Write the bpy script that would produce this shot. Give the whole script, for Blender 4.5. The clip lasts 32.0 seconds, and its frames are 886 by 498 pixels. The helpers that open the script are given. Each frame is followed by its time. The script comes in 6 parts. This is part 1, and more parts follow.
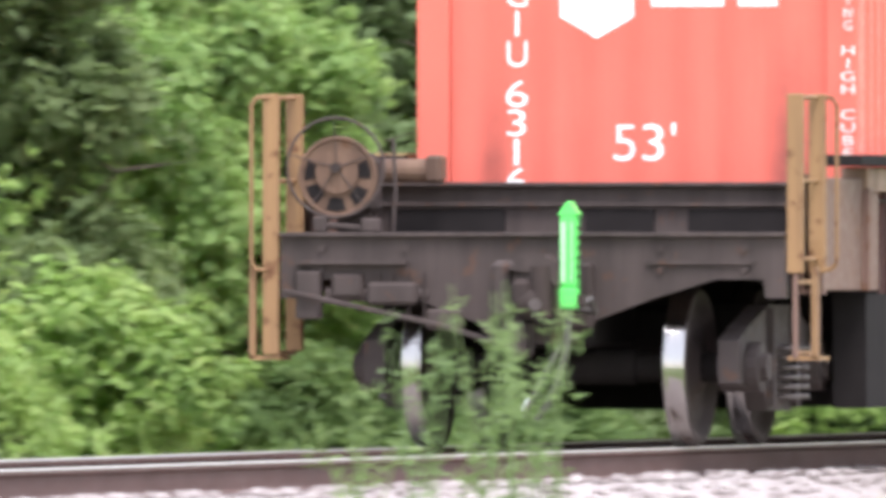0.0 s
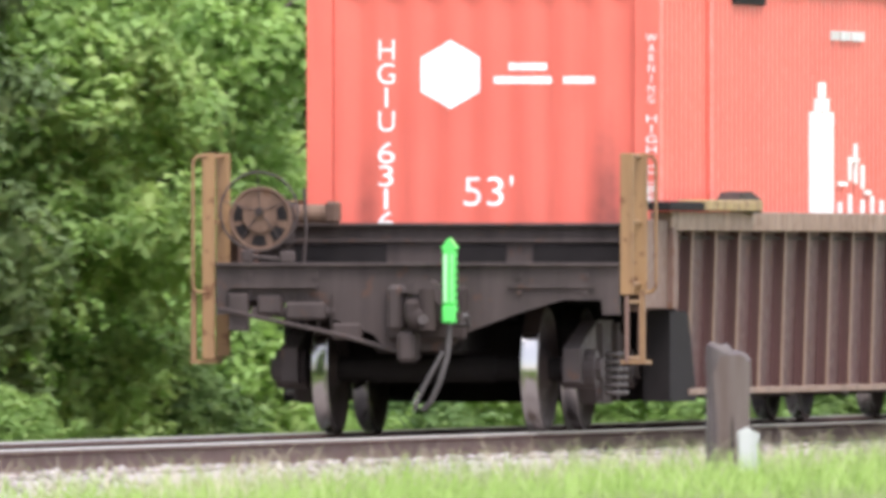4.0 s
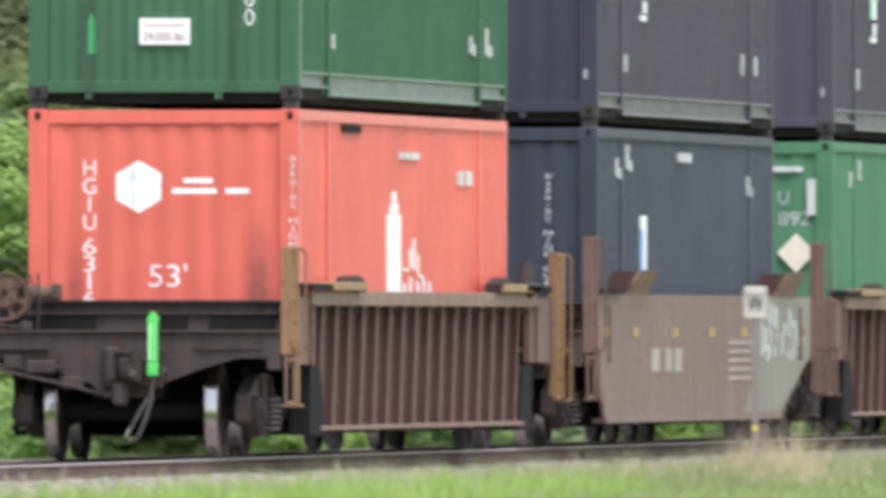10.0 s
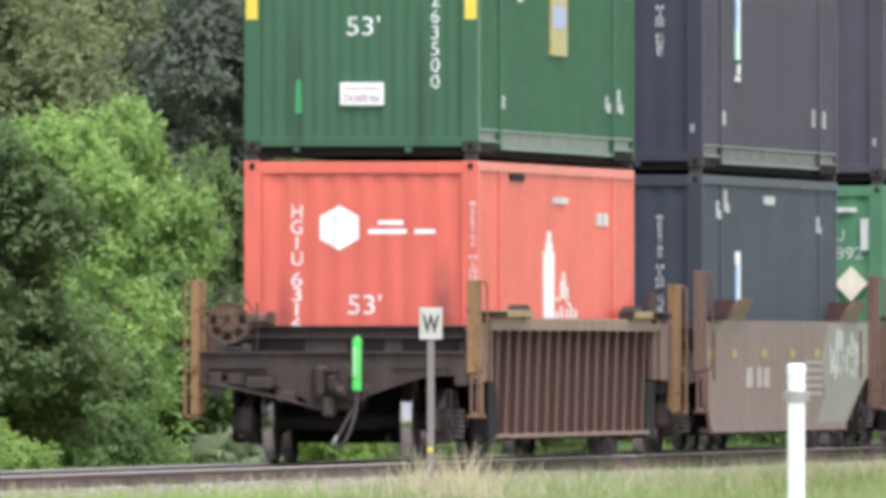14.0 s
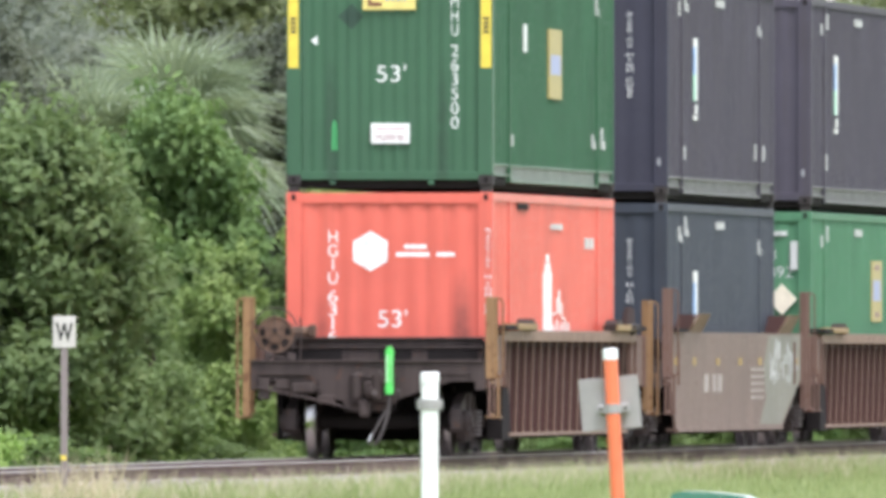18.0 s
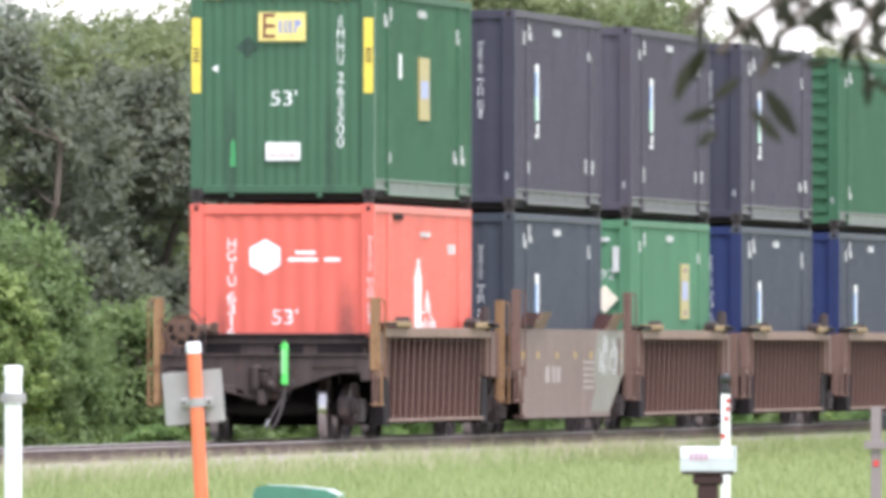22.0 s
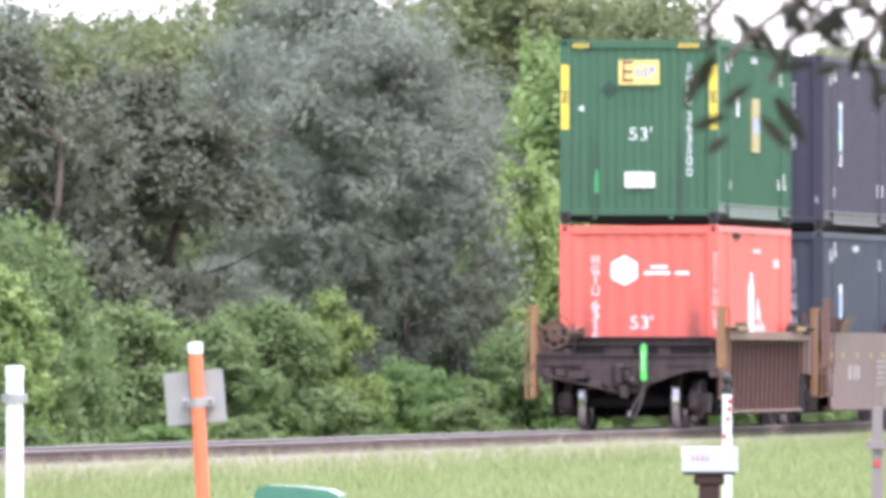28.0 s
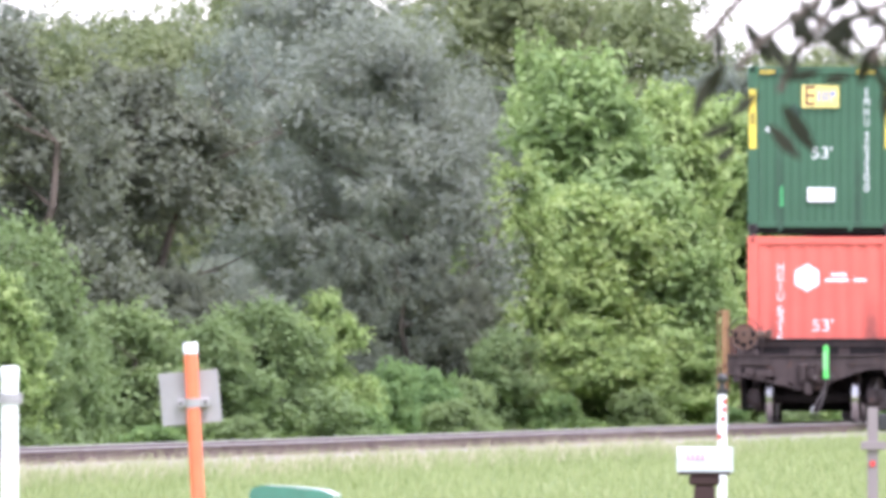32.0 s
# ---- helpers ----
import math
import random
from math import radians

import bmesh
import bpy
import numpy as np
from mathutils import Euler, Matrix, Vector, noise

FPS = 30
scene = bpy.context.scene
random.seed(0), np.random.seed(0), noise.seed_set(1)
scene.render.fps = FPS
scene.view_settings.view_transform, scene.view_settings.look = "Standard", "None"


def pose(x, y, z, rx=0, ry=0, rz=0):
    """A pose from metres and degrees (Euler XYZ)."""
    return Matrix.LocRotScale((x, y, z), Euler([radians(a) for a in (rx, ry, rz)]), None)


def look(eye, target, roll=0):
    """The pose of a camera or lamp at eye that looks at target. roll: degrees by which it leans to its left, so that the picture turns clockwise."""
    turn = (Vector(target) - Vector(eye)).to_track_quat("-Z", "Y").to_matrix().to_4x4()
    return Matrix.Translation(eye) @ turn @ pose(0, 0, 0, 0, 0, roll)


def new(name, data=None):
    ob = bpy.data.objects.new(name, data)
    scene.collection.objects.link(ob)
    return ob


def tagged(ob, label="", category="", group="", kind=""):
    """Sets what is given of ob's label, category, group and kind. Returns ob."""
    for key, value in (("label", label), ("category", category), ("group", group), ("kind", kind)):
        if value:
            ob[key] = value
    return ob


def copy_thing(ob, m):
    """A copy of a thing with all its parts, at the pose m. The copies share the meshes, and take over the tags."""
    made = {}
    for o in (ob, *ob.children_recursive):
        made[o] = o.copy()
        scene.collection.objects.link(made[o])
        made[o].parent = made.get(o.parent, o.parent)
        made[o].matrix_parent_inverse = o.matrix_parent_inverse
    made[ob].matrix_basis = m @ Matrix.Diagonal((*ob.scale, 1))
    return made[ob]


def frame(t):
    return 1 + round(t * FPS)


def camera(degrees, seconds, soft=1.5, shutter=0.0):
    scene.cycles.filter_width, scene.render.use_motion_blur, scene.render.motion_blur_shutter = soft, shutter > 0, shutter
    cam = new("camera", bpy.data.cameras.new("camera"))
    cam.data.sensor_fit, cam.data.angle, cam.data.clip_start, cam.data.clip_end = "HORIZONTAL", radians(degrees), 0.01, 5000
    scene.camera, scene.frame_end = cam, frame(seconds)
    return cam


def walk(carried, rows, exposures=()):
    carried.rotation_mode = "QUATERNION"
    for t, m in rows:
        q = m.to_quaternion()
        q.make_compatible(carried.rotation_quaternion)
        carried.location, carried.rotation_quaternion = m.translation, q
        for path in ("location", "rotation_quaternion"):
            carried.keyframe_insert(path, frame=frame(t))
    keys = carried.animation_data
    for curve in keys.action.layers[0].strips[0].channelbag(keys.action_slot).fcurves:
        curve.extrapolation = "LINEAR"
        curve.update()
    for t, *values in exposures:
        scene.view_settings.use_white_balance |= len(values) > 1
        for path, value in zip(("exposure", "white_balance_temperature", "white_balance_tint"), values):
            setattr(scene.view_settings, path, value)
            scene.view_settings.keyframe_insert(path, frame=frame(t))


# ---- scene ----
# A telephoto camera on a tripod beside a single-track railway follows the tail of a freight train.
EYE_Z = 1.20           # above the rail heads, which lie at z = 0
TRACK_X = -35.8        # centre line of the track, which runs along y
TAIL_Y, SPEED, SLOWING = 157.58, 10.812, -0.0076
cam = camera(1.7967, 32.0, soft=4.4, shutter=0.5)
cam.data.dof.use_dof, cam.data.dof.focus_distance, cam.data.dof.aperture_fstop = True, 240.0, 68.0
PAN = (
    (0, -13.1889, -0.0301), (0.5, -12.6025, -0.0188), (1, -12.1905, -0.0137), (1.5, -11.8052, 0.0000), (2, -11.4328, 0.0171), (2.5, -11.1101, 0.0200),
    (3, -10.6594, 0.0042), (3.5, -10.4132, 0.0217), (5.5, -9.4837, 0.0797), (6, -9.3317, 0.1809), (6.5, -9.1822, 0.2333), (7, -9.0183, 0.2055),
    (7.5, -8.6914, 0.1800), (8, -8.5769, 0.2095), (8.5, -8.3902, 0.2012), (9, -7.9092, 0.1969), (9.5, -7.5239, 0.1848), (10, -7.1167, 0.1665),
    (10.5, -6.9491, 0.1528), (11, -6.9384, 0.1771), (11.5, -6.9323, 0.1859), (12, -6.8267, 0.1680), (12.5, -6.6712, 0.1555), (13, -6.5357, 0.1799),
    (13.5, -6.4591, 0.1879), (14, -6.4584, 0.2097), (14.5, -6.4253, 0.2093), (16.5, -5.9657, 0.2020), (17, -5.7666, 0.2055), (17.5, -5.7379, 0.2247),
    (18, -5.7151, 0.2266), (18.5, -5.3608, 0.2241), (19, -5.2118, 0.2037), (19.5, -5.1301, 0.2086), (20, -5.1157, 0.2070), (20.5, -5.0912, 0.2345),
    (21, -5.0498, 0.2333), (21.5, -5.0173, 0.2117), (22, -4.8703, 0.2139), (22.5, -4.8717, 0.2084), (23, -4.8690, 0.2111), (23.5, -4.8697, 0.2124),
    (24, -4.8705, 0.2128), (24.5, -4.8717, 0.2136), (25, -4.8719, 0.2139), (25.5, -4.8715, 0.2138), (27.5, -4.8726, 0.2138), (28, -4.8732, 0.2145),
    (28.5, -4.8734, 0.2144), (29, -4.8727, 0.2139), (29.5, -4.8724, 0.2151), (30, -4.8727, 0.2137), (30.5, -4.8728, 0.2141), (31, -4.8724, 0.2142),
    (31.5, -4.8731, 0.2139), (32, -4.8634, 0.2148),
)
walk(cam, [(t, pose(0, 0, EYE_Z, 90 + tilt, 0, -pan)) for t, pan, tilt in PAN],
     exposures=[(0.0, 1.1, 6400, 15), (3.5, 1.0, 6400, 15), (6.0, 0.73, 6300, 12), (7.0, 0.57, 6220, 16), (9.0, 0.58, 6280, 12), (14.0, 0.6, 6330, 12),
                (19.0, 0.74, 6330, 14), (24.0, 0.95, 6120, 21), (28.0, 1.08, 6000, 25), (32.0, 1.16, 6000, 26)])

# ---- light: a bright, thinly overcast afternoon ----
world = bpy.data.worlds.new("sky")
scene.world = world
world.use_nodes = True
sky = world.node_tree.nodes.new("ShaderNodeTexSky")
sky.sky_type = "NISHITA"
sky.sun_disc = False
sky.sun_elevation, sky.sun_rotation = radians(60.3), radians(145.5)
sky.air_density, sky.dust_density, sky.ozone_density = 1.4, 0.6, 1.0
background = world.node_tree.nodes["Background"]
background.inputs["Strength"].default_value = 0.15
veil = world.node_tree.nodes.new("ShaderNodeMix")   # thin even cloud over the blue
veil.data_type = "RGBA"
veil.inputs[0].default_value = 0.62
veil.inputs[7].default_value = (8.6, 8.8, 9.3, 1)
world.node_tree.links.new(sky.outputs[0], veil.inputs[6])
world.node_tree.links.new(veil.outputs[2], background.inputs["Color"])
sun = new("sun", bpy.data.lights.new("sun", "SUN"))
sun.data.energy, sun.data.angle, sun.data.color = 2.3, radians(24), (1.0, 0.97, 0.93)
sun.matrix_world = look((55, -80.1, 170), (0, 0, 0))


# ---- materials ----
def nodes_of(name):
    m = bpy.data.materials.new(name)
    m.use_nodes = True
    nt = m.node_tree
    return m, nt, nt.nodes["Principled BSDF"]


def ramp(nt, source, stops):
    r = nt.nodes.new("ShaderNodeValToRGB")
    while len(r.color_ramp.elements) < len(stops):
        r.color_ramp.elements.new(0.5)
    for e, (p, c) in zip(r.color_ramp.elements, stops):
        e.position, e.color = p, (*c, 1)
    nt.links.new(source, r.inputs[0])
    return r.outputs[0]


def noise_of(nt, scale, detail=4, stretch=None, rough=0.55):
    co = nt.nodes.new("ShaderNodeTexCoord")
    out = co.outputs["Object"]
    if stretch:
        mp = nt.nodes.new("ShaderNodeMapping")
        mp.inputs["Scale"].default_value = stretch
        nt.links.new(out, mp.inputs[0])
        out = mp.outputs[0]
    n = nt.nodes.new("ShaderNodeTexNoise")
    n.inputs["Scale"].default_value, n.inputs["Detail"].default_value, n.inputs["Roughness"].default_value = scale, detail, rough
    nt.links.new(out, n.inputs["Vector"])
    return n.outputs["Fac"]


def mixed(nt, fac, a, b, mode="MIX"):
    m = nt.nodes.new("ShaderNodeMix")
    m.data_type, m.blend_type = "RGBA", mode
    for i, v in ((0, fac), (6, a), (7, b)):
        if isinstance(v, bpy.types.NodeSocket):
            nt.links.new(v, m.inputs[i])
        else:
            m.inputs[i].default_value = v if i == 0 else (*v, 1)
    return m.outputs[2]


def bumped(nt, bsdf, source, strength, distance):
    b = nt.nodes.new("ShaderNodeBump")
    b.inputs["Strength"].default_value, b.inputs["Distance"].default_value = strength, distance
    nt.links.new(source, b.inputs["Height"])
    nt.links.new(b.outputs[0], bsdf.inputs["Normal"])


def paint(name, colour, dirt, rough=0.45, wear=0.5, metallic=0.0, streaks=True, spots=0.0):
    """Weathered paint: broad fading, streaks of dirt that run down, fine grain."""
    m, nt, b = nodes_of(name)
    fade = ramp(nt, noise_of(nt, 0.7, 3), [(0.3, tuple(c * 0.88 for c in colour)), (0.7, tuple(min(1, c * 1.08) for c in colour))])
    run = noise_of(nt, 1.0, 5, (7, 7, 0.7) if streaks else (3, 3, 3))
    low = max(0.05, 0.62 - 0.35 * wear)
    mask = ramp(nt, run, [(low, (0, 0, 0)), (min(0.98, low + 0.35), (wear, wear, wear))])
    col = mixed(nt, mask, fade, dirt)
    if spots:
        rust = ramp(nt, noise_of(nt, 9, 6), [(0.60, (0, 0, 0)), (0.68, (spots, spots, spots))])
        col = mixed(nt, rust, col, (0.12, 0.055, 0.03))
    nt.links.new(col, b.inputs["Base Color"])
    r = ramp(nt, noise_of(nt, 14, 3), [(0.3, (rough - 0.1,) * 3), (0.7, (min(1, rough + 0.15),) * 3)])
    nt.links.new(r, b.inputs["Roughness"])
    b.inputs["Metallic"].default_value = metallic
    b.inputs["Specular IOR Level"].default_value = 0.4 if rough < 0.55 else 0.15
    bumped(nt, b, noise_of(nt, 25, 4), 0.15, 0.004)
    return m


def plain(name, colour, rough=0.5, metallic=0.0, gloss=0.5):
    m, nt, b = nodes_of(name)
    c = ramp(nt, noise_of(nt, 6, 4), [(0.3, tuple(v * 0.85 for v in colour)), (0.7, tuple(min(1, v * 1.06) for v in colour))])
    nt.links.new(c, b.inputs["Base Color"])
    b.inputs["Roughness"].default_value, b.inputs["Metallic"].default_value = rough, metallic
    b.inputs["Specular IOR Level"].default_value = gloss
    return m


def foliage(name, stops, through_light, rough=0.5):
    """Leaves: each leaf has its own tone; part of the light goes through."""
    m, nt, b = nodes_of(name)
    g = nt.nodes.new("ShaderNodeNewGeometry")
    drift = nt.nodes.new("ShaderNodeMapRange")          # shoots and boughs differ more than single leaves
    nt.links.new(noise_of(nt, 1.7, 3), drift.inputs[0])
    drift.inputs[1].default_value, drift.inputs[2].default_value = 0.28, 0.72
    tone = nt.nodes.new("ShaderNodeMix")
    tone.inputs[0].default_value = 0.40
    nt.links.new(drift.outputs[0], tone.inputs[2])
    nt.links.new(g.outputs["Random Per Island"], tone.inputs[3])
    col = ramp(nt, tone.outputs[0], stops)
    info = nt.nodes.new("ShaderNodeObjectInfo")
    tone = ramp(nt, info.outputs["Random"], [(0.0, (0.90, 0.93, 0.93)), (1.0, (1.07, 1.04, 0.97))])
    col = mixed(nt, 1.0, col, tone, "MULTIPLY")
    nt.links.new(col, b.inputs["Base Color"])
    b.inputs["Roughness"].default_value = rough
    b.inputs["Specular IOR Level"].default_value = 0.08
    t = nt.nodes.new("ShaderNodeBsdfTranslucent")
    nt.links.new(mixed(nt, 1.0, col, (1.08, 1.12, 0.85), "MULTIPLY"), t.inputs["Color"])
    mix = nt.nodes.new("ShaderNodeMixShader")
    mix.inputs[0].default_value = through_light
    nt.links.new(b.outputs[0], mix.inputs[1])
    nt.links.new(t.outputs[0], mix.inputs[2])
    nt.links.new(mix.outputs[0], nt.nodes["Material Output"].inputs["Surface"])
    return m


GRIME = (0.055, 0.042, 0.036)
M = {
    "orange": paint("orange_paint", (0.70, 0.142, 0.102), (0.28, 0.075, 0.05), 0.42, 0.35),
    "green": paint("green_paint", (0.045, 0.121, 0.066), (0.03, 0.06, 0.04), 0.58, 0.5),
    "light_green": paint("light_green_paint", (0.085, 0.207, 0.118), (0.05, 0.10, 0.06), 0.58, 0.4),
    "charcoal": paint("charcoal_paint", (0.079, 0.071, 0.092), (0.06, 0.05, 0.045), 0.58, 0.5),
    # end panel set to a darker slate than the sides
    "slate_end": paint("slate_end_darker", (0.046, 0.052, 0.067), (0.05, 0.05, 0.05), 0.58, 0.4),
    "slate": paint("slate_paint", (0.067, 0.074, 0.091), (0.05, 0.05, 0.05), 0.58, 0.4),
    "touch_up": paint("touch_up_green", (0.07, 0.36, 0.13), (0.05, 0.2, 0.08), 0.4, 0.3),
    "blue": paint("blue_paint", (0.022, 0.033, 0.10), (0.04, 0.04, 0.06), 0.58, 0.4),
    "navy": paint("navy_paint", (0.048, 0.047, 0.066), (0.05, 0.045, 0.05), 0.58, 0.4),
    "under": plain("underframe_black", (0.018, 0.015, 0.014), 0.9, gloss=0.1),
    "casting": paint("casting_steel", (0.05, 0.045, 0.045), GRIME, 0.6, 0.6),
    "lip_green": paint("rail_edge_green", (0.10, 0.165, 0.115), (0.08, 0.11, 0.09), 0.45, 0.5),
    "lip_grey": paint("rail_edge_grey", (0.105, 0.102, 0.108), (0.08, 0.075, 0.07), 0.45, 0.6),
    "rail_grey": paint("recess_grey", (0.115, 0.145, 0.125), (0.08, 0.08, 0.07), 0.45, 0.6),
    "web_grey": paint("web_grey", (0.085, 0.083, 0.09), (0.05, 0.045, 0.042), 0.5, 0.6),
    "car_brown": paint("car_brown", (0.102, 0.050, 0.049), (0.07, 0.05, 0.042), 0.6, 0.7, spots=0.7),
    # outer rib faces: the light they catch is put into this paler brown
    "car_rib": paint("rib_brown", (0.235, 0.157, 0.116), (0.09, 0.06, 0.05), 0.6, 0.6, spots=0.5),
    "car_tan": paint("chord_tan", (0.285, 0.188, 0.140), (0.13, 0.075, 0.052), 0.6, 0.75, spots=0.9),
    "car_ochre": paint("guide_ochre", (0.40, 0.285, 0.130), (0.16, 0.09, 0.055), 0.6, 0.8, spots=0.9),
    "car_pale": paint("plate_pale_brown", (0.205, 0.145, 0.120), (0.12, 0.085, 0.07), 0.6, 0.6, spots=0.6),
    "car_patch": paint("patch_grey_green", (0.235, 0.225, 0.185), (0.17, 0.14, 0.12), 0.6, 0.5, spots=0.3),
    "sill": paint("sill_grime", (0.076, 0.058, 0.054), (0.035, 0.028, 0.026), 0.65, 0.7, spots=0.4),
    "dark": paint("truck_grime", (0.042, 0.032, 0.030), (0.062, 0.043, 0.036), 0.7, 0.6, streaks=False),
    "frame_cast": paint("truck_casting", (0.080, 0.064, 0.061), (0.045, 0.034, 0.032), 0.7, 0.7, streaks=False, spots=0.4),
    # black parts; also stands for deep shade in wells, openings and holes
    "black": plain("black_and_shade", (0.020, 0.017, 0.017), 0.9, gloss=0.1),
    "post_brown": paint("post_brown", (0.17, 0.105, 0.085), (0.10, 0.06, 0.05), 0.6, 0.6, spots=0.8),
    "post": paint("post_tan", (0.28, 0.165, 0.082), (0.13, 0.075, 0.05), 0.6, 0.72, spots=0.9),
    "brake": paint("brake_rust", (0.19, 0.118, 0.082), (0.085, 0.052, 0.040), 0.65, 0.9, spots=0.9),
    "tread": plain("wheel_tread_steel", (0.40, 0.38, 0.37), 0.15, 1.0),
    "spring": plain("spring_steel", (0.11, 0.09, 0.085), 0.5, 0.5),
    "eot": plain("signal_green_plastic", (0.10, 0.64, 0.12), 0.35),
    "hose": plain("hose_grey", (0.065, 0.055, 0.052), 0.6),
    "glad": plain("hose_glad_metal", (0.75, 0.74, 0.72), 0.25, 1.0),
    "white": plain("white_lettering", (0.86, 0.86, 0.84), 0.45),
    "white_worn": paint("white_worn", (0.62, 0.62, 0.61), (0.25, 0.25, 0.24), 0.5, 0.7),
    "white_faint": paint("white_faint", (0.40, 0.41, 0.43), (0.16, 0.16, 0.17), 0.5, 0.8),
    # iridescent sheen of the side emblems as two fixed colours
    "glint_blue": plain("sheen_blue", (0.30, 0.46, 0.74), 0.35),
    "glint_green": plain("sheen_green", (0.42, 0.74, 0.58), 0.35),
    "yellow": plain("yellow_film", (0.78, 0.60, 0.075), 0.4),
    "plate_yellow": plain("plate_yellow", (0.74, 0.62, 0.20), 0.4),
    "stencil": paint("worn_stencil", (0.42, 0.37, 0.34), (0.24, 0.17, 0.14), 0.6, 0.8),
    "reflector_dull": paint("reflector_dull", (0.46, 0.31, 0.10), (0.24, 0.16, 0.11), 0.6, 0.7),
    "yellow_worn": plain("yellow_worn", (0.42, 0.33, 0.11), 0.5),
    "red_film": plain("red_film", (0.58, 0.06, 0.05), 0.4),
    "maroon_film": plain("maroon_film", (0.16, 0.035, 0.03), 0.4),
    "blue_film": plain("pale_blue_film", (0.28, 0.32, 0.55), 0.4),
    "plate_ink": plain("plate_ink", (0.30, 0.10, 0.13), 0.5),
    "dark_film": plain("dark_marking", (0.03, 0.03, 0.03), 0.5),
    "rail": paint("rail_rust", (0.115, 0.068, 0.060), (0.07, 0.04, 0.035), 0.7, 0.6, streaks=False),
    "rail_head": plain("rail_head_steel", (0.46, 0.43, 0.40), 0.42, 0.6),
    "tie": paint("tie_wood", (0.10, 0.075, 0.062), (0.05, 0.04, 0.035), 0.85, 0.6, streaks=False),
    "wood_post": paint("grey_weathered_wood", (0.17, 0.145, 0.135), (0.06, 0.045, 0.05), 0.85, 0.95),
    "pvc": plain("white_plastic", (0.88, 0.88, 0.87), 0.3),
    "orange_plastic": plain("orange_plastic", (0.80, 0.19, 0.08), 0.4),
    "zinc": plain("zinc_sheet", (0.36, 0.345, 0.335), 0.5, 0.3),
    "bin": plain("bin_green_plastic", (0.035, 0.17, 0.115), 0.16, gloss=0.9),
    "mail_white": plain("mailbox_white", (0.50, 0.53, 0.53), 0.4),
    "mail_brown": paint("mailbox_post_brown", (0.055, 0.032, 0.030), (0.03, 0.02, 0.02), 0.6, 0.4),
    "stake": paint("grey_stake", (0.26, 0.22, 0.215), (0.25, 0.2, 0.2), 0.7, 0.5),
    "bark": paint("bark", (0.13, 0.105, 0.085), (0.06, 0.05, 0.04), 0.9, 0.7),
    "leaf_bright": foliage("leaf_bright", [(0.0, (0.215, 0.330, 0.130)), (0.5, (0.345, 0.490, 0.180)), (1.0, (0.53, 0.65, 0.275))], 0.46),
    "leaf_mid": foliage("leaf_mid", [(0.0, (0.145, 0.200, 0.100)), (0.6, (0.220, 0.295, 0.142)), (1.0, (0.34, 0.41, 0.21))], 0.44),
    # leaf_dark, leaf_grey: some distant haze is put into their paler, bluer tone
    "leaf_dark": foliage("leaf_dark", [(0.0, (0.112, 0.126, 0.104)), (0.6, (0.170, 0.188, 0.148)), (1.0, (0.25, 0.268, 0.200))], 0.40),
    "leaf_olive": foliage("leaf_olive", [(0.0, (0.150, 0.178, 0.100)), (0.6, (0.230, 0.265, 0.148)), (1.0, (0.34, 0.37, 0.215))], 0.42),
    "leaf_grey": foliage("leaf_grey", [(0.0, (0.185, 0.205, 0.186)), (0.6, (0.262, 0.286, 0.248)), (1.0, (0.35, 0.372, 0.312))], 0.40),
    "leaf_fresh": foliage("leaf_fresh", [(0.0, (0.160, 0.225, 0.105)), (0.45, (0.275, 0.370, 0.152)), (1.0, (0.45, 0.54, 0.245))], 0.42),
    "leaf_deep": foliage("leaf_deep", [(0.0, (0.110, 0.180, 0.085)), (0.55, (0.195, 0.295, 0.122)), (1.0, (0.32, 0.42, 0.185))], 0.42),
    # darkened leaves: the shade in a hollow of the bushes put into colour
    "leaf_shaded": foliage("leaf_shaded", [(0.0, (0.062, 0.108, 0.050)), (0.55, (0.105, 0.172, 0.075)), (1.0, (0.18, 0.26, 0.115))], 0.36),
    "leaf_palm": foliage("leaf_palm", [(0.0, (0.24, 0.29, 0.21)), (0.6, (0.34, 0.39, 0.29)), (1.0, (0.46, 0.50, 0.39))], 0.40, 0.45),
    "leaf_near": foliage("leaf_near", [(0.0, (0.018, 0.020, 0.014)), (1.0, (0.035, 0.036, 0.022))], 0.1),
    "grass": foliage("grass_blades", [(0.0, (0.190, 0.250, 0.115)), (0.5, (0.300, 0.350, 0.172)), (0.85, (0.385, 0.41, 0.225)), (1.0, (0.50, 0.46, 0.33))], 0.38),
    "grass_lush": foliage("lush_blades", [(0.0, (0.22, 0.31, 0.10)), (0.5, (0.33, 0.45, 0.15)), (0.85, (0.43, 0.53, 0.22)), (1.0, (0.55, 0.55, 0.34))], 0.4),
    "straw": foliage("dry_grass", [(0.0, (0.36, 0.36, 0.20)), (0.5, (0.56, 0.48, 0.37)), (1.0, (0.76, 0.64, 0.56))], 0.3),
    "weed": foliage("weed_leaves", [(0.0, (0.16, 0.22, 0.10)), (0.6, (0.24, 0.32, 0.15)), (1.0, (0.36, 0.42, 0.25))], 0.35),
}


